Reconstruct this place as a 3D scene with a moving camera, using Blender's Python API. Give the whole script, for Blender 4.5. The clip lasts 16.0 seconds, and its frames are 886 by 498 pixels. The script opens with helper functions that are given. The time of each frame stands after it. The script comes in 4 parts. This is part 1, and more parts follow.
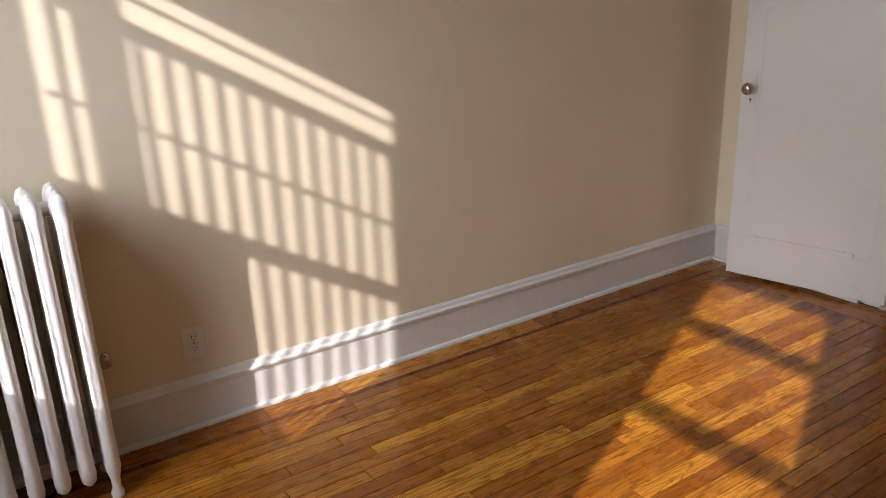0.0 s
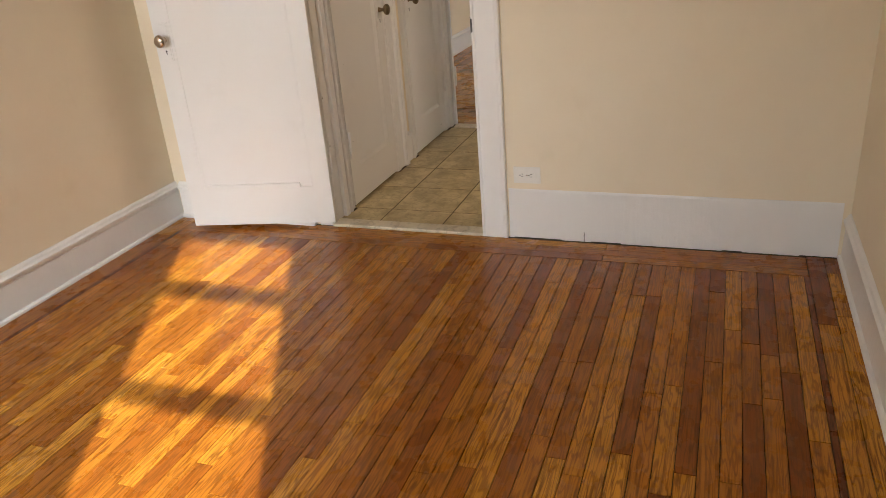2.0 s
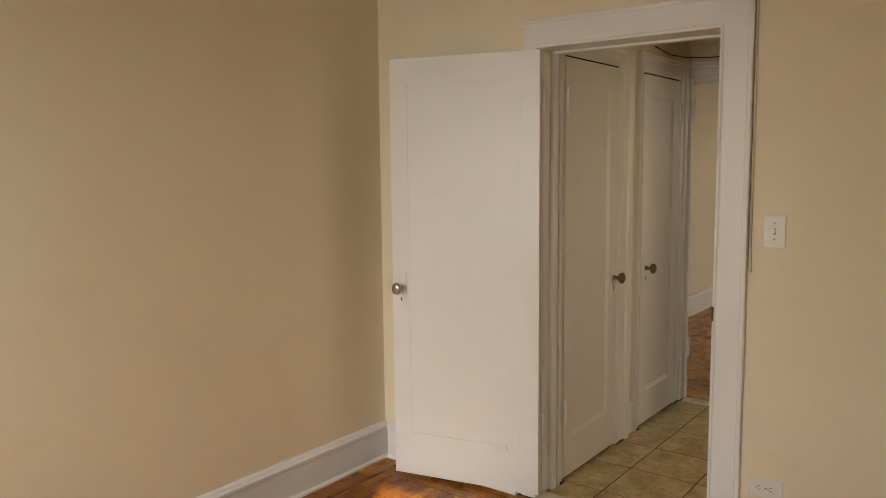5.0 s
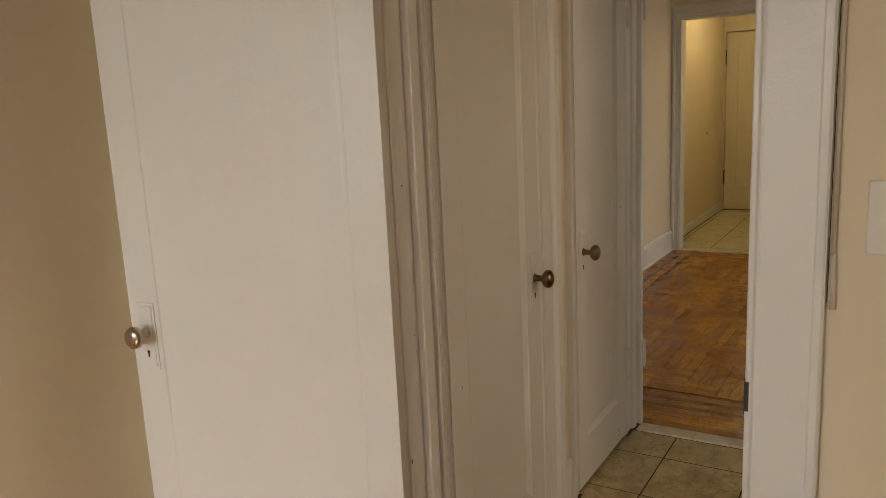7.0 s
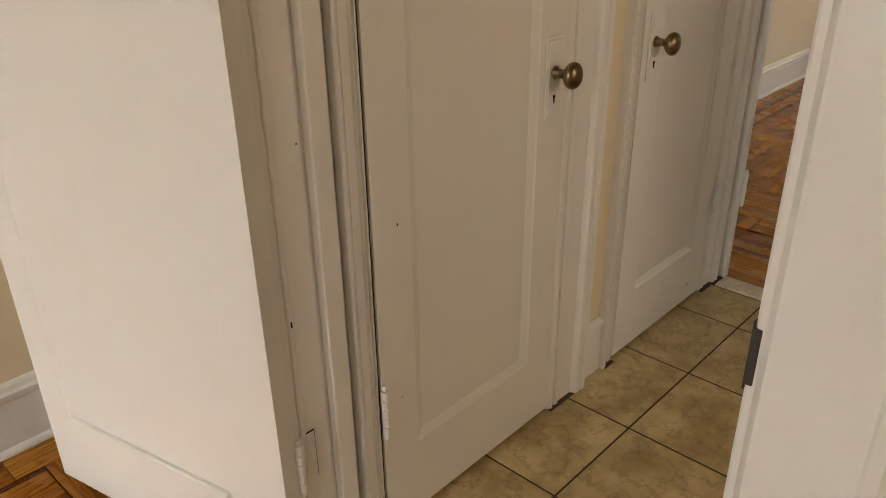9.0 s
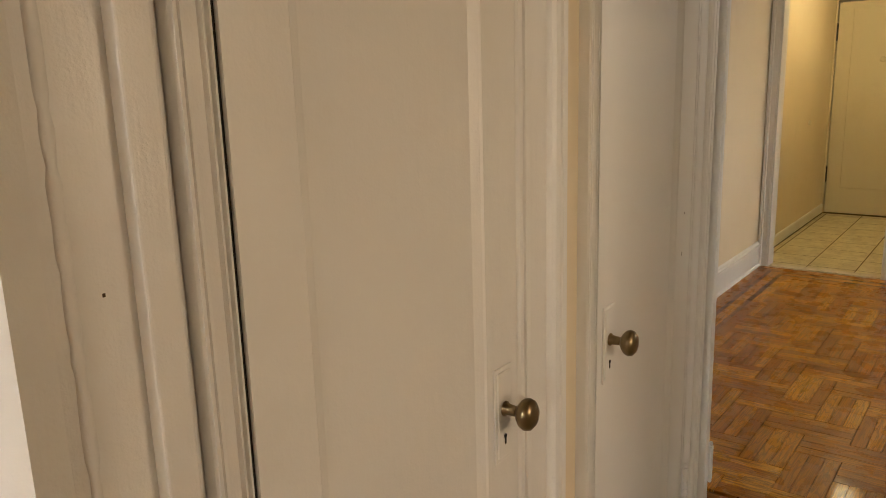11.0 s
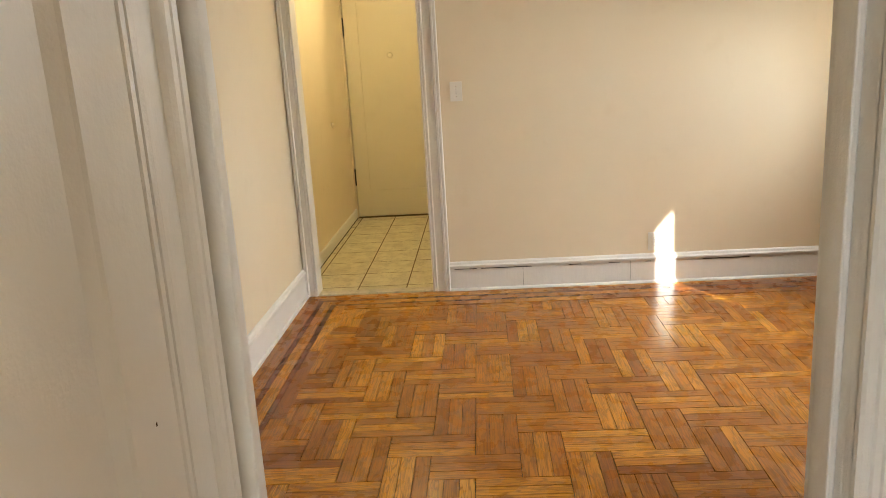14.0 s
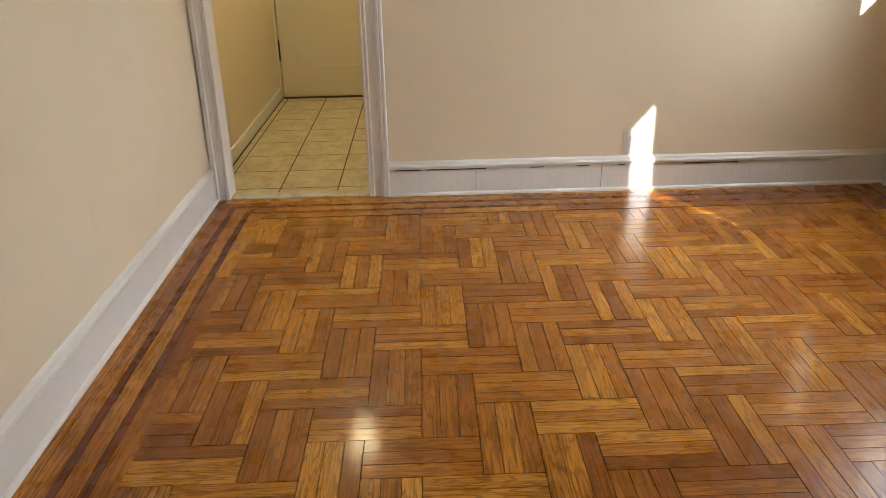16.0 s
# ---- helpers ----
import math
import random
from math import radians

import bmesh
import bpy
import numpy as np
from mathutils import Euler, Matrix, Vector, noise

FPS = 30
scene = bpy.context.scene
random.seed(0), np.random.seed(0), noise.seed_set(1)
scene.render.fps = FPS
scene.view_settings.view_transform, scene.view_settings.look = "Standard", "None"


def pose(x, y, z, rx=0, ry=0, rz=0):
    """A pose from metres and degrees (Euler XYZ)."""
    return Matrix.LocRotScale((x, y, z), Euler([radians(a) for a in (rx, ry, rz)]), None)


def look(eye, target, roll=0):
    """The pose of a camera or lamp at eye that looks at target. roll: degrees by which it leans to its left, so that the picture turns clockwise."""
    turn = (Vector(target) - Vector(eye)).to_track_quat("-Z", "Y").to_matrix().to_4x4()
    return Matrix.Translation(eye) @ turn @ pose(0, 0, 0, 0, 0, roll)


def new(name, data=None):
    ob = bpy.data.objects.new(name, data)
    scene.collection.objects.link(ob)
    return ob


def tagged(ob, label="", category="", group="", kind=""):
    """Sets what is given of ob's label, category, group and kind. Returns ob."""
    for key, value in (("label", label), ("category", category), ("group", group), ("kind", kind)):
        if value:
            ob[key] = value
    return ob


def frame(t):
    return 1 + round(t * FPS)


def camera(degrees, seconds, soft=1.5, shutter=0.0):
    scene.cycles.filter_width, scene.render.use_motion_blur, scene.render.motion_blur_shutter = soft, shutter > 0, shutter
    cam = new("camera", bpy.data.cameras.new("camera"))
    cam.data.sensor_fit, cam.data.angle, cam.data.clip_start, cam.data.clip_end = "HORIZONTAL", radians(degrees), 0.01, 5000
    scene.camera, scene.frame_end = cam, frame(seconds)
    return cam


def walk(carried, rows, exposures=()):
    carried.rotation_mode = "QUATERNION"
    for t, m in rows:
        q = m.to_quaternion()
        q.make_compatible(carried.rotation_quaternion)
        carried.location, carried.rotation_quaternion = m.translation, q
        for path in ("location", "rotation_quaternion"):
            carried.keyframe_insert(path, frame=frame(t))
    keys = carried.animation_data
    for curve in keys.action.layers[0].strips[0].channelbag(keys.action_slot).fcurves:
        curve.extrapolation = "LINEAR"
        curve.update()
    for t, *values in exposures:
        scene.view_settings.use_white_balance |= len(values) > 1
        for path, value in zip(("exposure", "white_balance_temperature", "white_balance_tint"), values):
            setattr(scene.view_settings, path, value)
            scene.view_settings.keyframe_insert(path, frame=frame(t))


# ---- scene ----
# camera and its walk
cam = camera(59.9, 16.0, soft=0.8)
PATH = [
    (0, (0.808, 0.74, 1.447), (1.845, 2.325, 0.806), -2.2),
    (0.5, (0.919, 0.665, 1.445), (2.136, 2.095, 0.757), -3.4),
    (1, (0.96, 0.626, 1.432), (2.375, 1.816, 0.669), -3.5),
    (1.5, (1.004, 0.575, 1.428), (2.599, 1.485, 0.638), -4.4),
    (2, (1.049, 0.54, 1.418), (2.754, 1.198, 0.606), -4.7),
    (2.5, (1.069, 0.53, 1.4), (2.816, 1.067, 0.589), -3.7),
    (3, (1.066, 0.545, 1.408), (2.725, 1.348, 0.633), -4.3),
    (3.5, (1.177, 0.615, 1.405), (2.702, 1.698, 0.698), -1.2),
    (4, (1.203, 0.592, 1.462), (2.772, 1.739, 0.99), -0.2),
    (4.5, (1.177, 0.574, 1.535), (2.765, 1.77, 1.312), -0.7),
    (4.7, (1.179, 0.58, 1.551), (2.764, 1.781, 1.331), -0.5),
    (6.8, (2.647, 1.272, 1.5), (4.331, 2.294, 1.152), -2.5),
    (7, (2.81, 1.325, 1.505), (4.487, 2.346, 1.125), -2.8),
    (7.5, (3.228, 1.388, 1.425), (4.832, 2.452, 0.882), -2.6),
    (8, (3.487, 1.436, 1.381), (5.04, 2.481, 0.677), -2.1),
    (8.5, (3.595, 1.421, 1.335), (5.026, 2.544, 0.505), -1.0),
    (9, (3.627, 1.366, 1.327), (4.932, 2.599, 0.445), -0.8),
    (9.3, (3.657, 1.378, 1.369), (4.985, 2.634, 0.558), -0.4),
    (9.5, (3.666, 1.414, 1.379), (5.052, 2.698, 0.722), -0.7),
    (9.7, (3.694, 1.484, 1.417), (5.146, 2.761, 0.908), -1.5),
    (11.8, (4.112, 1.717, 1.515), (5.75, 2.784, 1.093), -3.1),
    (12, (4.169, 1.77, 1.506), (5.859, 2.75, 1.077), -3.4),
    (12.5, (4.342, 1.935, 1.505), (6.196, 2.54, 1.062), -3.8),
    (13, (4.579, 2.005, 1.492), (6.475, 2.451, 1.039), -4.5),
    (13.5, (4.903, 1.975, 1.481), (6.833, 2.216, 1.016), -3.9),
    (14, (5.199, 1.992, 1.478), (7.139, 2.104, 1.004), -3.4),
    (14.5, (5.497, 2.041, 1.478), (7.429, 2.213, 0.993), -2.7),
    (15, (5.766, 2.0, 1.459), (7.675, 2.279, 0.932), -2.1),
    (15.5, (5.929, 2.024, 1.431), (7.798, 2.222, 0.749), -1.6),
    (16, (6.007, 2.035, 1.42), (7.843, 1.996, 0.629), -1.2),
]

EXPOSURES = [(0.0, 0.50, 6400, 16), (0.5, 0.49, 6400, 16), (1.0, 0.76, 6400, 14), (1.5, 1.15, 6500, 13), (2.5, 1.62, 6650, 11), (3.5, 1.43, 6750, 10), (4.5, 1.10, 7200, 10), (6.8, 0.95, 7250, 9), (7.5, 0.96, 7100, 9),
             (8.5, 1.29, 7100, 9), (9.7, 1.34, 7000, 9), (11.8, 1.82, 7400, 10), (13.0, 2.00, 7300, 10), (14.0, 2.28, 6650, 7), (14.5, 2.29, 6450, 7), (15.0, 2.01, 6750, 8), (16.0, 1.93, 6250, 10)]
walk(cam, [(t, look(eye, target, roll)) for t, eye, target, roll in PATH], EXPOSURES)

# the plan, in metres
BX0, BX1, BY0, BY1 = 0.05, 4.214, 0.03, 3.255      # bedroom
HX0, HX1, HY0, HY1 = 4.388, 6.115, 1.390, 2.342      # hall with the two closets
LX0, LX1, LY0, LY1 = 6.235, 10.087, -0.55, 3.213   # living room
FX0, FX1, FY0, FY1 = 10.217, 12.706, 2.22, 3.27    # entrance foyer
CEIL = 2.62
GLASS_W, GLASS_S = -0.10, -0.70                   # glass planes of the west and south windows

# ---------------------------------------------------------------- light
SUN_WAY = Vector((1.0, 0.495, -0.563)).normalized()
world = bpy.data.worlds.new("sky_world")
scene.world = world
world.use_nodes = True
wn = world.node_tree
for n in list(wn.nodes):
    wn.nodes.remove(n)
sky = wn.nodes.new("ShaderNodeTexSky")
sky.sky_type, sky.sun_disc = "NISHITA", False
sky.sun_elevation = math.asin(-SUN_WAY.z)
sky.sun_rotation = math.atan2(-SUN_WAY.x, -SUN_WAY.y)
bg = wn.nodes.new("ShaderNodeBackground")
bg.inputs["Strength"].default_value = 0.10
wo = wn.nodes.new("ShaderNodeOutputWorld")
wn.links.new(sky.outputs[0], bg.inputs[0])
wn.links.new(bg.outputs[0], wo.inputs[0])

sun = new("sun", bpy.data.lights.new("sun", "SUN"))
sun.data.energy, sun.data.angle, sun.data.color = 5.0, radians(0.55), (1.0, 0.97, 0.93)
sun.matrix_world = look((0, 0, 0), SUN_WAY)


def area_lamp(name, eye, target, w, h, watts, colour, spread=180):
    data = bpy.data.lights.new(name, "AREA")
    data.shape, data.size, data.size_y, data.energy, data.color = "RECTANGLE", w, h, watts, colour
    data.spread = radians(spread)
    ob = new(name, data)
    ob.matrix_world = look(eye, target)
    return ob


WIN_A, WIN_B = (0.415, 1.035), (2.086, 2.676)     # west windows, along y
WIN_C, WIN_D = (6.56, 7.38), (8.86, 9.68)         # south windows, along x
WZ0, WZ1 = 0.84, 2.27
WB0, WB1 = 0.915, 2.345
SZ0, SD0, SZ1, SC1 = 1.45, 1.26, 2.28, 2.325
for (a, b), watts, turn, SKY in ((WIN_A, 1.9, 0.30, (1.0, 0.94, 0.86)), (WIN_B, 13.0, 0.20, (0.90, 0.97, 1.05))):
    area_lamp("window_skylight", (-0.13, (a + b) / 2, 1.56), (0.87, (a + b) / 2 + turn, 1.00), b - a, WZ1 - WZ0, watts, SKY, 105)
for (a, b), watts in ((WIN_C, 0.5), (WIN_D, 6.5)):
    area_lamp("window_skylight", ((a + b) / 2, -0.73, 1.87), ((a + b) / 2 - 0.30, 0.27, 1.08), b - a - 0.2, SZ1 - SZ0, watts, (0.95, 0.97, 1.0), 118)
# warm fill lamp in an added, unseen side room, to brighten the hall
area_lamp("window_skylight", (5.00, -0.02, 1.55), (4.95, 1, 1.15), 0.55, 0.9, 2.6, (1.0, 0.77, 0.57), 140)
foyer_bulb = new("foyer_bulb", bpy.data.lights.new("foyer_bulb", "POINT"))
foyer_bulb.data.energy, foyer_bulb.data.color, foyer_bulb.data.shadow_soft_size = 1.6, (1.0, 0.90, 0.58), 0.09
foyer_bulb.location = (11.2, 2.60, CEIL - 0.26)

# ---------------------------------------------------------------- materials


class Nodes:
    def __init__(self, name, rough=0.5, metal=0.0):
        self.m = bpy.data.materials.new(name)
        self.m.use_nodes = True
        self.t = self.m.node_tree
        self.b = self.t.nodes["Principled BSDF"]
        self.b.inputs["Roughness"].default_value = rough
        self.b.inputs["Metallic"].default_value = metal

    def add(self, kind, **values):
        n = self.t.nodes.new(kind)
        for k, v in values.items():
            if k in n.inputs:
                n.inputs[k].default_value = v
            else:
                n.inputs[k.replace("_", " ")].default_value = v
        return n

    def join(self, a, b):
        self.t.links.new(a, b)

    def noise(self, vec, scale, detail=4.0, rough=0.55):
        n = self.add("ShaderNodeTexNoise", Scale=scale, Detail=detail, Roughness=rough)
        if vec is not None:
            self.join(vec, n.inputs["Vector"])
        return n.outputs["Fac"]

    def ramp(self, fac, stops):
        n = self.t.nodes.new("ShaderNodeValToRGB")
        e = n.color_ramp.elements
        while len(e) < len(stops):
            e.new(0.5)
        for el, (p, c) in zip(e, stops):
            el.position, el.color = p, (*c, 1) if len(c) == 3 else c
        self.join(fac, n.inputs[0])
        return n.outputs[0]

    def mix(self, fac, a, b, how="MIX"):
        n = self.t.nodes.new("ShaderNodeMix")
        n.data_type, n.blend_type = "RGBA", how
        for sock, v in ((n.inputs[0], fac), (n.inputs[6], a), (n.inputs[7], b)):
            if isinstance(v, (int, float)):
                sock.default_value = v
            elif isinstance(v, tuple):
                sock.default_value = (*v, 1)
            else:
                self.join(v, sock)
        return n.outputs[2]

    def math(self, op, a, b=0.0, c=0.0):
        n = self.t.nodes.new("ShaderNodeMath")
        n.operation = op
        for sock, v in zip(n.inputs, (a, b, c)):
            if isinstance(v, (int, float)):
                sock.default_value = v
            else:
                self.join(v, sock)
        return n.outputs[0]

    def bump(self, height, strength, distance=0.002):
        n = self.add("ShaderNodeBump", Strength=strength, Distance=distance)
        self.join(height, n.inputs["Height"])
        self.join(n.outputs[0], self.b.inputs["Normal"])

    def world_pos(self):
        return self.t.nodes.new("ShaderNodeNewGeometry").outputs["Position"]

    def object_pos(self):
        return self.t.nodes.new("ShaderNodeTexCoord").outputs["Object"]

    def base(self, colour):
        if isinstance(colour, tuple):
            self.b.inputs["Base Color"].default_value = (*colour, 1)
        else:
            self.join(colour, self.b.inputs["Base Color"])


def paint(name, colour, rough, roller=0.12, drips=0.0, stain=(0.82, 0.78, 0.7)):
    """Painted plaster or wood: faint tone patches, roller or brush relief."""
    k = Nodes(name, rough)
    p = k.world_pos()
    big = k.noise(p, 0.9, 3)
    mid = k.noise(p, 6.0, 5)
    c = k.mix(k.ramp(big, [(0.35, (0, 0, 0)), (0.7, (1, 1, 1))]), colour, tuple(v * s for v, s in zip(colour, (0.955, 0.945, 0.925))))
    c = k.mix(k.math("MULTIPLY", k.ramp(mid, [(0.6, (0, 0, 0)), (0.8, (1, 1, 1))]), 0.25), c, tuple(v * s for v, s in zip(colour, stain)))
    k.base(c)
    fine = k.noise(p, 260.0, 2)
    lumps = k.noise(p, 28.0, 3)
    h = k.math("ADD", k.math("MULTIPLY", fine, 0.25), k.math("MULTIPLY", lumps, 0.9))
    if drips:
        s = k.t.nodes.new("ShaderNodeMapping")
        s.inputs["Scale"].default_value = (46, 46, 3.2)
        k.join(p, s.inputs[0])
        h = k.math("ADD", h, k.math("MULTIPLY", k.noise(s.outputs[0], 1.0, 3), drips))
    k.bump(h, roller, 0.004)
    k.join(k.math("ADD", rough - 0.06, k.math("MULTIPLY", mid, 0.12)), k.b.inputs["Roughness"])
    return k.m


def wood(name, dark, middle, light, island=False, gloss=0.26):
    """Varnished oak strip: a tone of its own for each piece, stretched grain, cathedral figure, scuffs."""
    k = Nodes(name, gloss)
    if island:
        r = k.t.nodes.new("ShaderNodeNewGeometry").outputs["Random Per Island"]
    else:
        r = k.t.nodes.new("ShaderNodeObjectInfo").outputs["Random"]
    uv = k.t.nodes.new("ShaderNodeUVMap")
    shift = k.t.nodes.new("ShaderNodeCombineXYZ")
    k.join(k.math("MULTIPLY", r, 37.0), shift.inputs[0])
    k.join(k.math("MULTIPLY", r, 11.3), shift.inputs[1])
    k.join(k.math("MULTIPLY", r, 71.0), shift.inputs[2])
    v = k.t.nodes.new("ShaderNodeVectorMath")
    k.join(uv.outputs[0], v.inputs[0])
    k.join(shift.outputs[0], v.inputs[1])
    st = k.t.nodes.new("ShaderNodeMapping")
    st.inputs["Scale"].default_value = (4.0, 150.0, 1.0)
    k.join(v.outputs[0], st.inputs[0])
    grain = k.noise(st.outputs[0], 1.0, 6, 0.65)
    st2 = k.t.nodes.new("ShaderNodeMapping")
    st2.inputs["Scale"].default_value = (2.2, 17.0, 1.0)
    k.join(v.outputs[0], st2.inputs[0])
    figure = k.noise(st2.outputs[0], 1.0, 3, 0.5)
    rings = k.math("SINE", k.math("MULTIPLY", figure, 70.0))
    pores = k.ramp(grain, [(0.40, (0, 0, 0)), (0.53, (1, 1, 1))])
    tone = k.ramp(r, [(0.0, dark), (0.22, tuple((a + b) / 2 for a, b in zip(dark, middle))), (0.6, middle), (0.85, tuple((a + b) / 2 for a, b in zip(light, middle))), (1.0, light)])
    # a second, slower tone along each strip
    c = k.mix(k.math("MULTIPLY", figure, 0.36), tone, dark)
    c = k.mix(k.math("MULTIPLY", k.ramp(rings, [(0.25, (0, 0, 0)), (0.95, (1, 1, 1))]), 0.58), c, tuple(x * 0.50 for x in dark))
    c = k.mix(k.math("MULTIPLY", k.math("SUBTRACT", 1.0, pores), 0.62), c, tuple(x * 0.50 for x in dark))
    wp = k.world_pos()
    worn = k.ramp(k.noise(wp, 1.6, 4), [(0.42, (0, 0, 0)), (0.72, (1, 1, 1))])
    c = k.mix(k.math("MULTIPLY", worn, 0.16), c, tuple(x * 0.66 for x in middle))
    spots = k.ramp(k.noise(wp, 19.0, 3), [(0.70, (0, 0, 0)), (0.78, (1, 1, 1))])
    c = k.mix(k.math("MULTIPLY", spots, 0.35), c, tuple(x * 0.4 for x in dark))
    k.base(c)
    scuff = k.noise(wp, 9.0, 5)
    k.join(k.math("ADD", gloss - 0.08, k.math("MULTIPLY", scuff, 0.2)), k.b.inputs["Roughness"])
    k.b.inputs["Specular IOR Level"].default_value = 0.16
    k.b.inputs["Coat Weight"].default_value = 0.24
    k.b.inputs["Coat Roughness"].default_value = 0.07
    h = k.math("ADD", k.math("MULTIPLY", pores, 0.5), k.math("MULTIPLY", k.noise(wp, 5.5, 2), 2.5))
    k.bump(h, 0.10, 0.0022)
    return k.m


def stone_tile(name, light, mid, dark):
    k = Nodes(name, 0.36)
    r = k.t.nodes.new("ShaderNodeObjectInfo").outputs["Random"]
    p = k.world_pos()
    v = k.t.nodes.new("ShaderNodeVectorMath")
    s = k.t.nodes.new("ShaderNodeCombineXYZ")
    k.join(k.math("MULTIPLY", r, 40.0), s.inputs[0])
    k.join(k.math("MULTIPLY", r, 23.0), s.inputs[1])
    k.join(p, v.inputs[0])
    k.join(s.outputs[0], v.inputs[1])
    cloud = k.noise(v.outputs[0], 6.5, 7, 0.62)
    c = k.ramp(cloud, [(0.32, dark), (0.50, mid), (0.68, light)])
    veins = k.noise(v.outputs[0], 17.0, 9, 0.75)
    c = k.mix(k.math("MULTIPLY", k.ramp(veins, [(0.53, (0, 0, 0)), (0.64, (1, 1, 1))]), 0.5), c, tuple(x * 0.6 for x in dark))
    thread = k.math("ABSOLUTE", k.math("SUBTRACT", k.noise(v.outputs[0], 8.0, 6, 0.6), 0.5))
    c = k.mix(k.math("MULTIPLY", k.ramp(thread, [(0.0, (1, 1, 1)), (0.022, (0, 0, 0))]), 0.45), c, tuple(x * 0.5 for x in dark))
    c = k.mix(k.math("MULTIPLY", r, 0.14), c, dark)
    k.base(c)
    k.join(k.math("ADD", 0.24, k.math("MULTIPLY", veins, 0.25)), k.b.inputs["Roughness"])
    k.bump(cloud, 0.12, 0.003)
    return k.m


def plain(name, colour, rough, metal=0.0, scale=60.0, spread=0.15):
    k = Nodes(name, rough, metal)
    n = k.noise(k.object_pos(), scale, 4)
    k.base(k.mix(k.math("MULTIPLY", n, spread), colour, tuple(v * 0.5 for v in colour)))
    k.join(k.math("ADD", rough - 0.05, k.math("MULTIPLY", n, 0.1)), k.b.inputs["Roughness"])
    return k.m


CREAM = paint("cream_wall_paint", (0.79, 0.695, 0.525), 0.62)
CEILING = paint("white_ceiling_paint", (0.82, 0.80, 0.75), 0.75)
TRIM = paint("white_gloss_trim_paint", (0.79, 0.785, 0.76), 0.34, 0.5, 0.7)
DOOR = paint("white_gloss_door_paint", (0.78, 0.775, 0.745), 0.36, 0.28, 0.4)
FRONT_DOOR = paint("cream_front_door_paint", (0.74, 0.68, 0.52), 0.45, 0.2, 0.2)
RADIATOR = paint("white_radiator_enamel", (0.80, 0.78, 0.75), 0.33, 0.35, 0.3)
OAK = wood("varnished_oak_strip", (0.23, 0.061, 0.007), (0.48, 0.182, 0.018), (0.71, 0.335, 0.038))
OAK_REST = wood("varnished_oak_strip_rest", (0.23, 0.061, 0.007), (0.48, 0.182, 0.018), (0.71, 0.335, 0.038), True)
PARQUET = wood("golden_oak_parquet", (0.26, 0.080, 0.009), (0.51, 0.198, 0.020), (0.75, 0.365, 0.046))
PARQUET_REST = wood("golden_oak_parquet_rest", (0.26, 0.080, 0.009), (0.51, 0.198, 0.020), (0.75, 0.365, 0.046), True)
WALNUT = wood("dark_walnut_inlay", (0.13, 0.033, 0.008), (0.19, 0.050, 0.012), (0.25, 0.072, 0.018))
SUBFLOOR = plain("dark_joint_filler", (0.022, 0.010, 0.004), 0.9)
TILE_HALL = stone_tile("beige_stone_tile", (0.64, 0.51, 0.27), (0.48, 0.365, 0.175), (0.30, 0.215, 0.088))
TILE_FOYER = stone_tile("cream_stone_tile", (0.74, 0.68, 0.46), (0.66, 0.59, 0.38), (0.56, 0.48, 0.29))
GROUT = plain("brown_tile_grout", (0.060, 0.036, 0.016), 0.9)
GROUT_PALE = plain("pale_tile_grout", (0.17, 0.115, 0.05), 0.9)
SADDLE = stone_tile("pale_marble_saddle", (0.74, 0.67, 0.52), (0.66, 0.58, 0.43), (0.52, 0.43, 0.29))
BRASS = plain("aged_brass", (0.24, 0.18, 0.10), 0.30, 1.0, 90, 0.5)
NICKEL = plain("worn_nickel", (0.55, 0.47, 0.38), 0.25, 1.0, 90, 0.5)
DARK = plain("black_gap", (0.012, 0.010, 0.008), 0.9)
GRIME = plain("brown_grime", (0.075, 0.050, 0.028), 0.9, 0.0, 200.0, 0.6)
PLATE = plain("white_plastic", (0.80, 0.77, 0.70), 0.35)
CORD = plain("painted_cord", (0.70, 0.62, 0.48), 0.5)
IRON = plain("black_iron", (0.03, 0.03, 0.03), 0.5)
GLASS = Nodes("window_glass", 0.0).m
GLASS.node_tree.nodes["Principled BSDF"].inputs["Transmission Weight"].default_value = 1.0
GLASS.node_tree.nodes["Principled BSDF"].inputs["IOR"].default_value = 1.02
glow = Nodes("lamp_glass", 0.4)
glow.base((0.9, 0.8, 0.6))
glow.b.inputs["Emission Color"].default_value = (1.0, 0.80, 0.45, 1)
glow.b.inputs["Emission Strength"].default_value = 9.0
GLOW = glow.m

# ---------------------------------------------------------------- mesh helpers


def box(bm, x0, y0, z0, x1, y1, z1, bevel=0.0):
    v = [bm.verts.new((x, y, z)) for x in (x0, x1) for y in (y0, y1) for z in (z0, z1)]
    faces = [bm.faces.new([v[i] for i in f]) for f in ((0, 1, 3, 2), (4, 6, 7, 5), (0, 4, 5, 1), (2, 3, 7, 6), (0, 2, 6, 4), (1, 5, 7, 3))]
    if bevel:
        edges = list({e for f in faces for e in f.edges})
        bmesh.ops.bevel(bm, geom=edges, offset=bevel, segments=2, profile=0.5, affect="EDGES")
    return bm


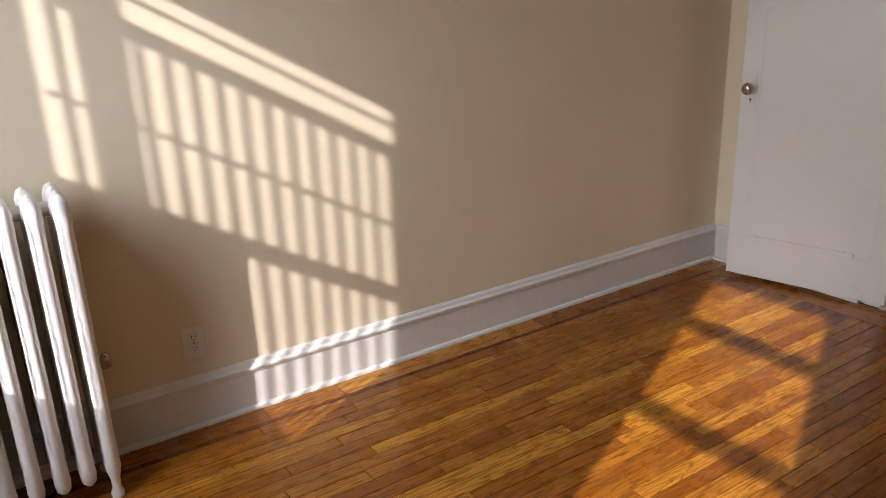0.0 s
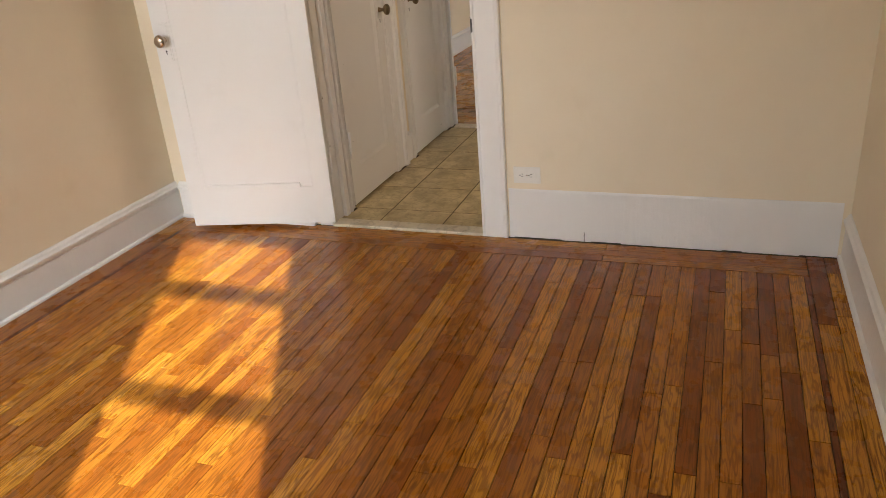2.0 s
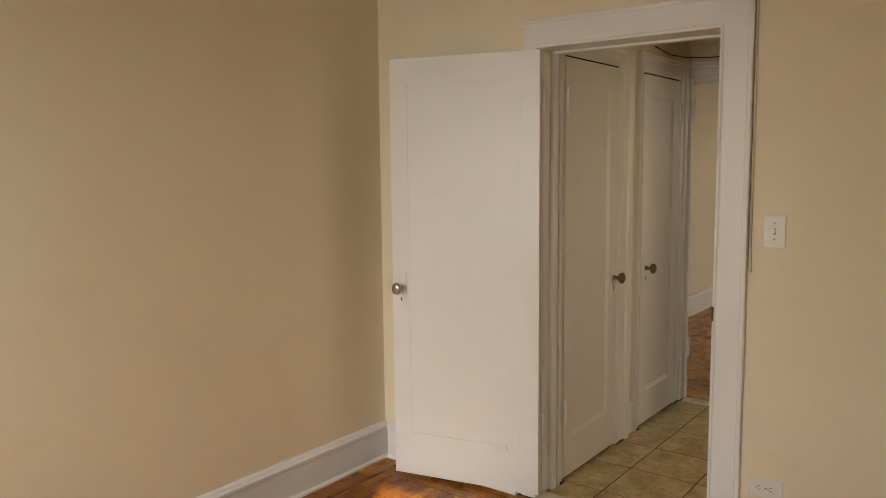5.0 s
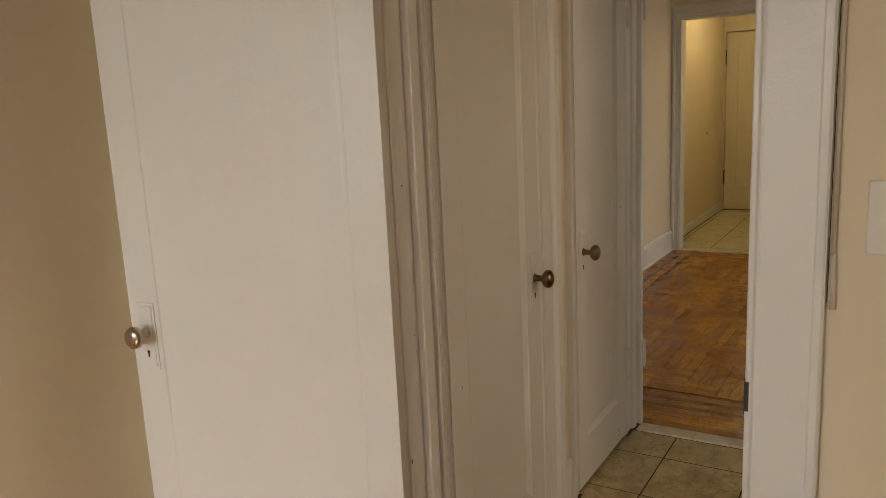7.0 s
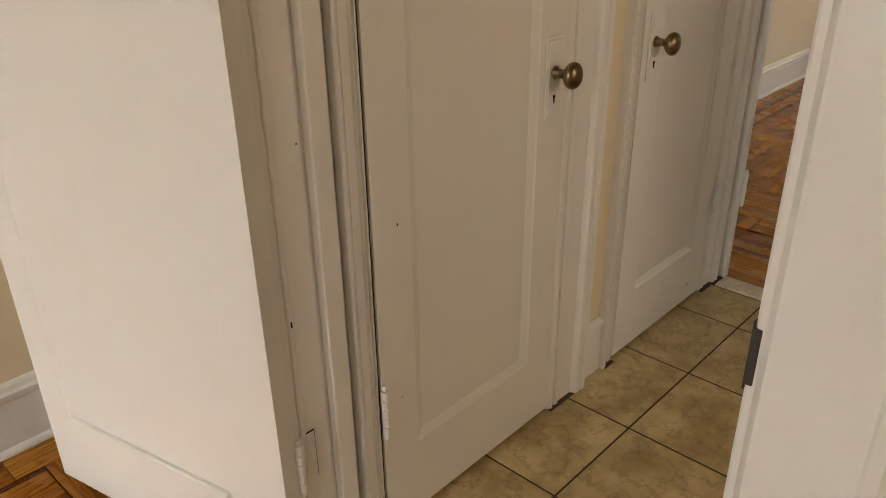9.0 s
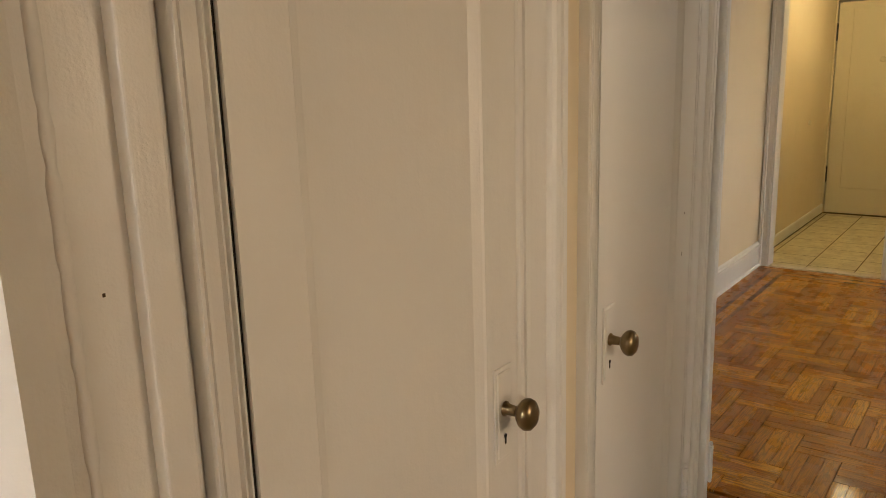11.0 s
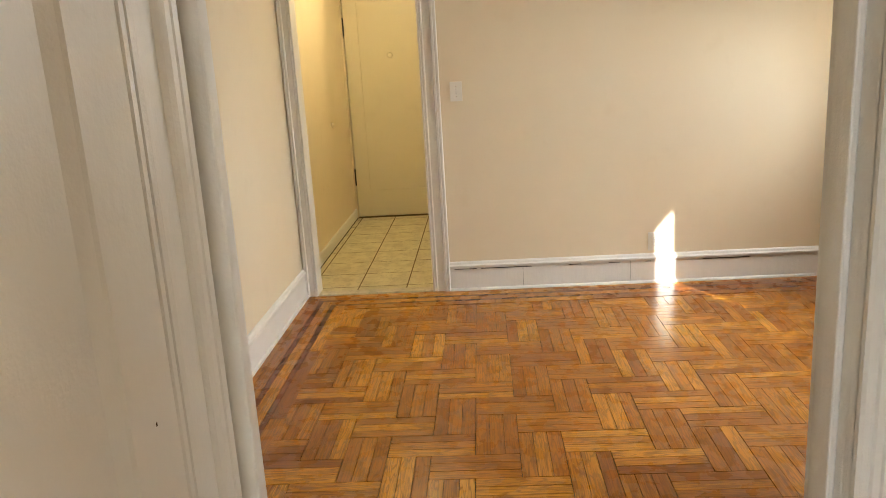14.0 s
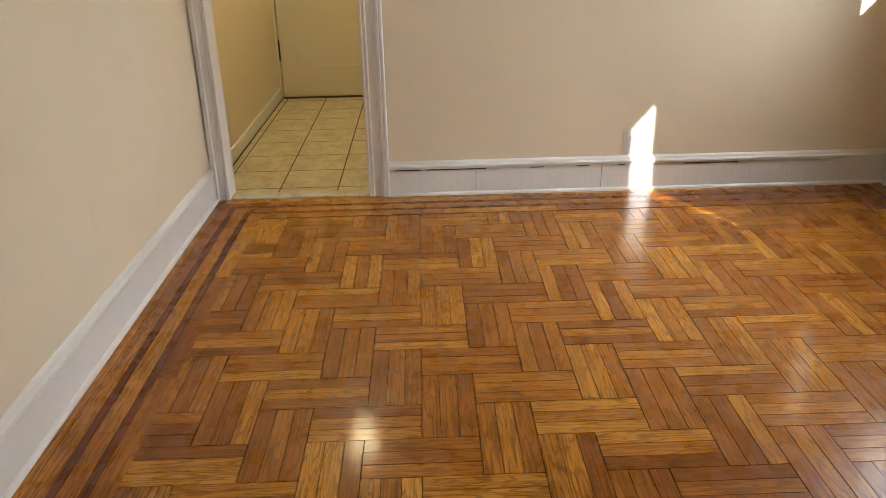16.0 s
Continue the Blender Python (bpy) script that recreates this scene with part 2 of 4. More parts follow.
def cyl(bm, a, b, r0, r1=None, n=16, cap=True):
    a, b = Vector(a), Vector(b)
    r1 = r0 if r1 is None else r1
    turn = (b - a).to_track_quat("Z", "Y").to_matrix().to_4x4()
    ring = lambda c, r: [bm.verts.new(c + turn @ Vector((r * math.cos(t * 2 * math.pi / n), r * math.sin(t * 2 * math.pi / n), 0))) for t in range(n)]
    p, q = ring(a, r0), ring(b, r1)
    for i in range(n):
        bm.faces.new((p[i], p[(i + 1) % n], q[(i + 1) % n], q[i]))
    if cap:
        bm.faces.new(p[::-1])
        bm.faces.new(q)
    return bm


def lathe(bm, m, rows, n=24, squash=1.0):
    """Rows of (radius, height) turned about the z axis of the pose m."""
    rings = []
    for r, h in rows:
        rings.append([bm.verts.new(m @ Vector((r * math.cos(t * 2 * math.pi / n), squash * r * math.sin(t * 2 * math.pi / n), h))) for t in range(n)])
    for p, q in zip(rings, rings[1:]):
        for i in range(n):
            bm.faces.new((p[i], p[(i + 1) % n], q[(i + 1) % n], q[i]))
    bm.faces.new(rings[0][::-1])
    bm.faces.new(rings[-1])
    return bm


def sweep(bm, profile, place, ends):
    """A profile of (u, d) swept between two ends; place(u, d, end) gives a point."""
    rows = [[bm.verts.new(place(u, d, e)) for u, d in profile] for e in ends]
    n = len(profile)
    for p, q in zip(rows, rows[1:]):
        for i in range(n):
            bm.faces.new((p[i], p[(i + 1) % n], q[(i + 1) % n], q[i]))
    bm.faces.new(rows[0])
    bm.faces.new(rows[-1][::-1])
    return bm


def finish(bm, smooth=False):
    bmesh.ops.recalc_face_normals(bm, faces=bm.faces)
    if smooth:
        for f in bm.faces:
            f.smooth = True
    return bm


def thing(name, bm, material, label, category, group="", kind="", smooth=False):
    me = bpy.data.meshes.new(name)
    finish(bm, smooth).to_mesh(me)
    bm.free()
    me.materials.append(material)
    return tagged(new(name, me), label, category, group, kind)


def empty(name, at, label, category, group="", kind=""):
    ob = new(name)
    ob.matrix_world = at
    ob.empty_display_size = 0.1
    return tagged(ob, label, category, group, kind)


def part(name, bm, material, parent, label="", smooth=False):
    me = bpy.data.meshes.new(name)
    finish(bm, smooth).to_mesh(me)
    bm.free()
    me.materials.append(material)
    ob = new(name, me)
    ob.parent = parent
    if label:
        ob["label"] = label
    return ob


B = bmesh.new

# ---------------------------------------------------------------- walls, ceilings


def wall(name, axis, at, thick, a0, a1, z0, z1, holes, material, label):
    """A wall across axis 'x' or 'y', from at to at + thick, with holes (b0, b1, zb, zt) right through it."""
    bm = B()
    cuts = sorted({a0, a1, *(h[0] for h in holes), *(h[1] for h in holes)})
    for p, q in zip(cuts, cuts[1:]):
        gaps = sorted((h[2], h[3]) for h in holes if h[0] <= p and h[1] >= q)
        z = z0
        for g0, g1 in gaps + [(z1, z1)]:
            if g0 - z > 1e-4:
                if axis == "x":
                    box(bm, at, p, z, at + thick, q, g0)
                else:
                    box(bm, p, at, z, q, at + thick, g0)
            z = g1
    bmesh.ops.remove_doubles(bm, verts=bm.verts, dist=1e-5)
    return thing(name, bm, material, label, "wall", kind="structure")


DOOR_Z = 2.035
BED_DOOR, LIV_DOOR, FOY_DOOR = (1.551, 2.338), (1.536, 2.378), (2.354, 3.124)
CL_1, CL_2 = (4.451, 5.049), (5.370, 5.936)
wall("wall_bedroom_north", "y", BY1, 0.2, -0.25, BX1, 0, CEIL, [], CREAM, "cream painted plaster wall of the bedroom")
wall("wall_bedroom_south", "y", BY0 - 0.2, 0.2, -0.25, BX1, 0, CEIL, [], CREAM, "cream painted plaster wall of the bedroom")
wall("wall_bedroom_west", "x", -0.25, 0.30, BY0, BY1, 0, CEIL, [(WIN_A[0] - 0.09, WIN_A[1] + 0.09, WZ0 - 0.10, WZ1 + 0.10), (WIN_B[0] - 0.09, WIN_B[1] + 0.09, WB0 - 0.10, WB1 + 0.10)], CREAM, "cream painted outer wall with two windows")
wall("wall_bedroom_east", "x", BX1, HX0 - BX1, BY0 - 0.2, BY1 + 0.2, 0, CEIL, [(BED_DOOR[0] - 0.02, BED_DOOR[1] + 0.02, 0, DOOR_Z + 0.02)], CREAM, "cream painted plaster wall with the bedroom doorway")
wall("wall_hall_north", "y", HY1, 0.11, HX0, HX1, 0, CEIL, [(CL_1[0] - 0.005, CL_1[1] + 0.005, 0, DOOR_Z + 0.005), (CL_2[0] - 0.005, CL_2[1] + 0.005, 0, DOOR_Z + 0.005)], CREAM, "cream wall with two closet doorways")
# opening and room behind are unseen additions that let the hall fill lamp through
wall("wall_hall_south", "y", HY0 - 0.11, 0.11, HX0, HX1, 0, CEIL, [(4.52, 5.36, 0, 2.05)], CREAM, "cream painted plaster wall of the hall with an added light opening")
wall("wall_side_room_south", "y", -0.17, 0.2, HX0, HX1, 0, CEIL, [(4.70, 5.30, 1.05, 2.05)], CREAM, "plain outer wall of an added unseen room with a lamp opening")
wall("wall_closet_back", "y", BY1, 0.2, HX0, HX1, 0, CEIL, [], CREAM, "plain plaster wall behind the closets")
wall("wall_living_west", "x", HX1, LX0 - HX1, LY0 - 0.15, LY1 + 0.2, 0, CEIL, [(LIV_DOOR[0] - 0.02, LIV_DOOR[1] + 0.02, 0, DOOR_Z + 0.02)], CREAM, "cream painted plaster wall with the hall doorway")
wall("wall_living_north", "y", LY1, 0.2, LX0, LX1, 0, CEIL, [], CREAM, "cream painted plaster wall of the living room")
wall("wall_living_south", "y", LY0 - 0.3, 0.3, LX0, LX1, 0, CEIL, [(*WIN_C, SZ0, SC1), (*WIN_C, 1.20, SZ0), (*WIN_D, SD0, SZ1)], CREAM, "cream painted outer wall with two windows")
wall("wall_living_east", "x", LX1, FX0 - LX1, LY0 - 0.3, LY1 + 0.2, 0, CEIL, [(FOY_DOOR[0] - 0.02, FOY_DOOR[1] + 0.02, 0, 2.13)], CREAM, "cream painted plaster wall with the foyer doorway")
wall("wall_foyer_north", "y", FY1, 0.14, FX0, FX1, 0, CEIL, [], CREAM, "cream painted plaster wall of the foyer")
wall("wall_foyer_south", "y", FY0 - 0.2, 0.2, FX0, FX1, 0, CEIL, [], CREAM, "cream painted plaster wall of the foyer")
FRONT = (2.30, 3.255)
wall("wall_foyer_east", "x", FX1, 0.2, FY0 - 0.2, FY1 + 0.14, 0, CEIL, [(*FRONT, 0, 2.14)], CREAM, "cream plaster wall with the front doorway")
thing("wall_stairwell", box(B(), FX1 + 0.3, FY0 - 0.3, 0, FX1 + 0.4, FY1 + 0.3, CEIL), CREAM, "plain wall behind the front door", "wall", kind="structure")
thing("ceiling_bedroom", box(B(), -0.25, BY0 - 0.2, CEIL, HX0, BY1 + 0.2, CEIL + 0.2), CEILING, "white painted plaster ceiling of the bedroom", "ceiling", kind="structure")
thing("ceiling_hall", box(B(), HX0, -0.17, CEIL, HX1, BY1 + 0.2, CEIL + 0.2), CEILING, "white painted plaster ceiling of the hall", "ceiling", kind="structure")
thing("ceiling_living", box(B(), HX1, LY0 - 0.3, CEIL, FX0, LY1 + 0.2, CEIL + 0.2), CEILING, "white painted plaster ceiling of the living room", "ceiling", kind="structure")
thing("ceiling_foyer", box(B(), FX0, FY0 - 0.2, CEIL, FX1 + 0.4, FY1 + 0.2, CEIL + 0.2), CEILING, "white painted plaster ceiling of the foyer", "ceiling", kind="structure")

# ---------------------------------------------------------------- skirting, rails
BASE = [(0, 0), (0.016, 0), (0.016, 0.006), (0.014, 0.141), (0.012, 0.143), (0.012, 0.147), (0.0175, 0.149), (0.0175, 0.156), (0.025, 0.160), (0.025, 0.169), (0.016, 0.176), (0.012, 0.186), (0.005, 0.193), (0, 0.194)]
SHOE = [(0.016, 0), (0.030, 0), (0.029, 0.008), (0.024, 0.014), (0.016, 0.017)]


def skirting(name, axis, at, side, a0, a1, profile=BASE, shoe=True, label="white painted wooden baseboard with a moulded top"):
    """Along a wall whose face is at; side is the way it stands out."""
    def place(d, z, e):
        return (e, at + side * d, z) if axis == "y" else (at + side * d, e, z)
    bm = sweep(B(), profile, place, (a0, a1))
    if shoe:
        sweep(bm, SHOE, place, (a0, a1))
    return thing(name, bm, TRIM, label, "baseboard", kind="structure")


skirting("baseboard_bedroom_north", "y", BY1, -1, BX0, BX1)
skirting("baseboard_bedroom_south", "y", BY0, 1, BX0, BX1)
skirting("baseboard_bedroom_west", "x", BX0, 1, BY0 + 0.03, BY1 - 0.03)
skirting("baseboard_bedroom_corner", "x", BX1, -1, BED_DOOR[1] + 0.09, BY1 - 0.03)
FLAT = [(0, 0), (0.004, 0), (0.004, 0.228), (0.002, 0.236), (0, 0.238)]
skirting("baseboard_bedroom_east", "x", BX1, -1, BY0 + 0.03, BED_DOOR[0] - 0.13, FLAT, False, "flat white painted baseboard beside the doorway")
skirting("baseboard_living_north", "y", LY1, -1, LX0, LX1)
skirting("baseboard_living_east", "x", LX1, -1, LY0, FOY_DOOR[0] - 0.117)
skirting("baseboard_living_west", "x", LX0, 1, LY0, LIV_DOOR[0] - 0.12)
skirting("baseboard_living_west_end", "x", LX0, 1, LIV_DOOR[1] + 0.12, LY1 - 0.03)
skirting("baseboard_living_south", "y", LY0, 1, LX0 + 0.03, LX1 - 0.03)
LOW = [(0, 0), (0.013, 0), (0.013, 0.085), (0.008, 0.098), (0, 0.10)]
skirting("baseboard_foyer_north", "y", FY1, -1, FX0, FX1, LOW, False, "low cream painted baseboard along the tiles")
skirting("baseboard_hall_gap", "y", HY1, -1, CL_1[1] + 0.162, CL_2[0] - 0.062, [(0, 0), (0.012, 0), (0.012, 0.15), (0.018, 0.155), (0.018, 0.165), (0.004, 0.178), (0, 0.178)], False)
skirting("baseboard_hall_south", "y", HY0, 1, 5.37, HX1 - 0.03)
RAIL = [(0, 0), (0.010, 0), (0.016, 0.008), (0.018, 0.018), (0.012, 0.028), (0.014, 0.034), (0, 0.036)]
for nm, ax, at, sd, e0, e1 in (("north", "y", BY1, -1, BX0, BX1), ("east", "x", BX1, -1, BY0, BY1), ("south", "y", BY0, 1, BX0, BX1)):
    def rail_place(d, z, e, ax=ax, at=at, sd=sd):
        return (e, at + sd * d, 2.36 + z) if ax == "y" else (at + sd * d, e, 2.36 + z)
    thing("trim_picture_rail_" + nm, sweep(B(), RAIL, rail_place, (e0, e1)), CREAM, "slim painted picture rail below the ceiling", "picture rail", kind="structure")

# opened joints and moulding shade as black strips, grime along the old skirting
base_e = bpy.data.objects["baseboard_living_east"]
for y0, y1, z in ((2.205, 2.06, 0.145), (2.03, 1.70, 0.145), (1.46, 1.38, 0.145), (1.20, 1.13, 0.146), (0.97, 0.93, 0.145), (0.60, 0.30, 0.145)):
    part("open_joint_shade", box(B(), LX1 - 0.0185, y1, z - 0.0012, LX1 - 0.010, y0, z + 0.0016), DARK, base_e)
for y in (1.757, 1.06):
    part("open_joint_shade", box(B(), LX1 - 0.0166, y - 0.0008, 0.02, LX1 - 0.010, y + 0.0008, 0.148), DARK, base_e)
base_e2 = bpy.data.objects["baseboard_bedroom_east"]
for y0, y1 in ((1.40, 1.18), (1.05, 0.92), (0.50, 0.42), (0.20, 0.06)):
    part("open_joint_shade", box(B(), BX1 - 0.0055, y1, 0.0, BX1 - 0.002, y0, 0.0035), DARK, base_e2)
part("open_joint_shade", box(B(), BX1 - 0.0052, 1.079, 0.0, BX1 - 0.002, 1.082, 0.045), DARK, base_e2)
base_f = bpy.data.objects["baseboard_foyer_north"]
part("grime_line", box(B(), FX0, FY1 - 0.0155, 0.0, FX1, FY1 - 0.010, 0.007), DARK, base_f, "dark grime along the foot of the board")

# ---------------------------------------------------------------- door frames
CASING = [(0, 0), (0, 0.012), (0.004, 0.016), (0.011, 0.017), (0.014, 0.011), (0.019, 0.010), (0.021, 0.015), (0.029, 0.017), (0.033, 0.014), (0.036, 0.012), (0.078, 0.013), (0.081, 0.020), (0.086, 0.025), (0.096, 0.026), (0.100, 0.022), (0.103, 0.026), (0.114, 0.027), (0.118, 0.022), (0.119, 0)]


FLAT_CASING = [(0, 0), (0, 0.013), (0.003, 0.016), (0.009, 0.016), (0.013, 0.012), (0.017, 0.0145), (0.020, 0.015), (0.098, 0.016), (0.101, 0.020), (0.112, 0.021), (0.116, 0.018), (0.117, 0)]


def casing(name, axis, at, side, b0, b1, top, left=0.119, right=0.119, head=0.119, shape=CASING, thin=1.0, label="white painted moulded wooden door casing"):
    """Moulded casing on a wall face round the opening b0..b1; left, right and head are the widths of its parts, 0 for none; mitred."""
    root = empty(name, Matrix(), label, "door casing", kind="structure")
    full = shape[-1][0]

    def at_point(b, z, d):
        return (at + side * d, b, z) if axis == "x" else (b, at + side * d, z)
    kl, kr, kh = left / full, right / full, head / full
    if left:
        part("leg", sweep(B(), shape, lambda u, d, e: at_point(b0 - u * kl, e * (top + u * kh), d), (0, 1)), TRIM, root)
    if right:
        part("leg", sweep(B(), shape, lambda u, d, e: at_point(b1 + u * kr, e * (top + u * kh), d * thin), (0, 1)), TRIM, root)
    if head:
        part("head", sweep(B(), shape, lambda u, d, e: at_point(b0 - u * kl if e == 0 else b1 + u * kr, top + u * kh, d), (0, 1)), TRIM, root)
    return root


def jambs(name, axis, c0, c1, b0, b1, top, stop, deep=0.011, label="white painted wooden door lining with a stop"):
    """The lining of an opening from c0 to c1 through the wall, with a stop bead centred on stop."""
    root = empty(name, Matrix(), label, "door lining", kind="structure")

    def bx(p0, q0, z0, p1, q1, z1, bev=0.002):
        return box(B(), p0, q0, z0, p1, q1, z1, bev) if axis == "x" else box(B(), q0, p0, z0, q1, p1, z1, bev)
    part("lining", bx(c0, b0 - 0.02, 0, c1, b0, top), TRIM, root)
    part("lining", bx(c0, b1, 0, c1, b1 + 0.02, top), TRIM, root)
    part("lining_head", bx(c0, b0 - 0.02, top, c1, b1 + 0.02, top + 0.02), TRIM, root)
    if stop is not None:
        part("stop", bx(stop - 0.02, b0, 0, stop + 0.02, b0 + 0.011, top, 0.003), TRIM, root)
        part("stop", bx(stop - 0.02, b1 - deep, 0, stop + 0.02, b1, top, 0.003), TRIM, root)
        part("stop_head", bx(stop - 0.02, b0 + 0.011, top - 0.011, stop + 0.02, b1 - deep, top, 0.003), TRIM, root)
    return root


lining_1 = jambs("door_1_lining", "x", BX1 - 0.004, HX0 + 0.004, *BED_DOOR, DOOR_Z, 4.353, 0.022)
casing("door_1_casing", "x", BX1, -1, *BED_DOOR, DOOR_Z, 0.123, 0.070, 0.123, FLAT_CASING, 0.3)
jambs("door_2_lining", "x", HX1 - 0.004, LX0 + 0.004, *LIV_DOOR, DOOR_Z, 6.175)
thing("trim_door_post", box(B(), 6.090, 2.303, 0, 6.122, 2.378, DOOR_Z + 0.02, 0.003), TRIM, "white painted corner post of the living room doorway", "door post", kind="structure")
casing("door_2_casing", "x", LX0, 1, *LIV_DOOR, DOOR_Z)
casing("door_2_casing_hall", "x", HX1, -1, *LIV_DOOR, DOOR_Z, right=0)
jambs("door_3_lining", "x", LX1 - 0.004, FX0 + 0.004, *FOY_DOOR, 2.11, None)
casing("door_3_casing", "x", LX1, -1, *FOY_DOOR, 2.11, right=0.083)
casing("closet_door_1_casing", "y", HY1, -1, *CL_1, DOOR_Z, 0.058, 0.160, 0.112, thin=1.25, label="white painted moulded casing of a closet door")
casing("closet_door_2_casing", "y", HY1, -1, *CL_2, DOOR_Z, 0.060, 0.128, 0.112, label="white painted moulded casing of a closet door")

# thick, runny old paint along the hinge side of the bedroom lining
lump = random.Random(4)
bead = B()
prev = None
for i in range(121):
    z = DOOR_Z * i / 120
    w, d = 0.0065 + lump.uniform(-0.0015, 0.0015), 0.0055 + lump.uniform(-0.0016, 0.0016)
    ring = [bead.verts.new((4.268 + dx * w, BED_DOOR[1] - dy * d, z)) for dx, dy in ((-1, -0.1), (-0.8, 0.6), (0, 1), (0.8, 0.6), (1, -0.1))]
    if prev:
        for k in range(4):
            bead.faces.new((prev[k], prev[k + 1], ring[k + 1], ring[k]))
    prev = ring
part("paint_bead", bead, TRIM, lining_1, "lumpy ridge of old paint", smooth=True)

# ---------------------------------------------------------------- doors


def leaf_mesh(w, h, t, stile, bottom, top_rail, depth=0.009, slope=0.013, near=None, near_slope=None):
    """A door leaf with one sunk panel on both faces; x along its width, y its thickness, from the front face at 0 back to t."""
    bm = B()
    box(bm, 0, depth, 0, w, t - depth, h)
    for face, s in ((0.0, 1), (t, -1)):
        back = face + s * depth
        out = [(0, 0), (w, 0), (w, h), (0, h)]
        a = stile if near is None else near
        inn = [(a, bottom), (w - stile, bottom), (w - stile, h - top_rail), (a, h - top_rail)]
        n_s = slope if near_slope is None else near_slope
        deep = [(a + n_s, bottom + slope), (w - stile - slope, bottom + slope), (w - stile - slope, h - top_rail - slope), (a + n_s, h - top_rail - slope)]
        bead = [(x + (min(0.004, n_s * 0.5) if x < w / 2 else -0.004), z + (0.004 if z < h / 2 else -0.004)) for x, z in inn]
        rings = [[bm.verts.new((x, back, z)) for x, z in out], [bm.verts.new((x, face, z)) for x, z in out], [bm.verts.new((x, face, z)) for x, z in inn],
                 [bm.verts.new((x, face + s * 0.003, z)) for x, z in bead], [bm.verts.new((x, back - s * 0.0008, z)) for x, z in deep]]
        for p, q in zip(rings, rings[1:]):
            for i in range(4):
                bm.faces.new((p[i], p[(i + 1) % 4], q[(i + 1) % 4], q[i]))
        bm.faces.new(rings[-1])
    return bm


def knob_set(parent, x, z, side, y, metal, plate_h=0.178, plate_w=0.055, plate_mat=None):
    """An oval knob on a stem with an escutcheon and a keyhole, on the face at y; side is the way out."""
    turn = Matrix.Translation((x, y, z)) @ Euler((radians(90 if side < 0 else -90), 0, 0)).to_matrix().to_4x4()
    esc = B()
    box(esc, x - plate_w / 2, min(y, y + side * 0.004), z - plate_h * 0.56, x + plate_w / 2, max(y, y + side * 0.004), z + plate_h * 0.44, 0.0018)
    box(esc, x - plate_w / 2 + 0.007, min(y, y + side * 0.0062), z - plate_h * 0.56 + 0.008, x + plate_w / 2 - 0.007, max(y, y + side * 0.0062), z + plate_h * 0.44 - 0.008, 0.002)
    e = part("escutcheon", esc, plate_mat or DOOR, parent, "painted-over escutcheon plate")
    kb = lathe(B(), turn, [(0.0125, 0.003), (0.0125, 0.009), (0.0095, 0.012), (0.0085, 0.030), (0.011, 0.034), (0.0165, 0.037), (0.0235, 0.044), (0.0262, 0.052), (0.0245, 0.060), (0.018, 0.066), (0.008, 0.0685)], 28, 1.12)
    k = part("knob", kb, metal, parent, "oval metal doorknob", smooth=True)
    hole = B()
    yy = y + side * 0.0064
    cyl(hole, (x, yy, z - 0.052), (x, yy + side * 0.0012, z - 0.052), 0.0042, n=12)
    box(hole, x - 0.0019, min(yy, yy + side * 0.0012), z - 0.067, x + 0.0019, max(yy, yy + side * 0.0012), z - 0.052)
    part("keyhole", hole, DARK, e)
    return k


def hinge(parent, x, y, z, h=0.10, leaf=None, metal=None):
    """A painted butt hinge: knuckles, a ball tip at each end and a leaf plate with screws."""
    bm = B()
    n = 5
    for i in range(n):
        z0 = z - h / 2 + h * i / n
        cyl(bm, (x, y, z0 + 0.0008), (x, y, z0 + h / n - 0.0008), 0.0076, n=12)
    for s in (-1, 1):
        m = Matrix.Translation((x, y, z + s * h / 2)) @ Euler((0 if s > 0 else math.pi, 0, 0)).to_matrix().to_4x4()
        lathe(bm, m, [(0.004, 0), (0.0062, 0.004), (0.0062, 0.009), (0.003, 0.013)], 12)
    if leaf:
        dx, dy = leaf
        box(bm, min(x, x + dx) - 0.001, min(y, y + dy) - 0.001, z - h / 2, max(x, x + dx) + 0.001, max(y, y + dy) + 0.001, z + h / 2, 0.0008)
    return part("hinge", bm, metal or TRIM, parent, "painted butt hinge")


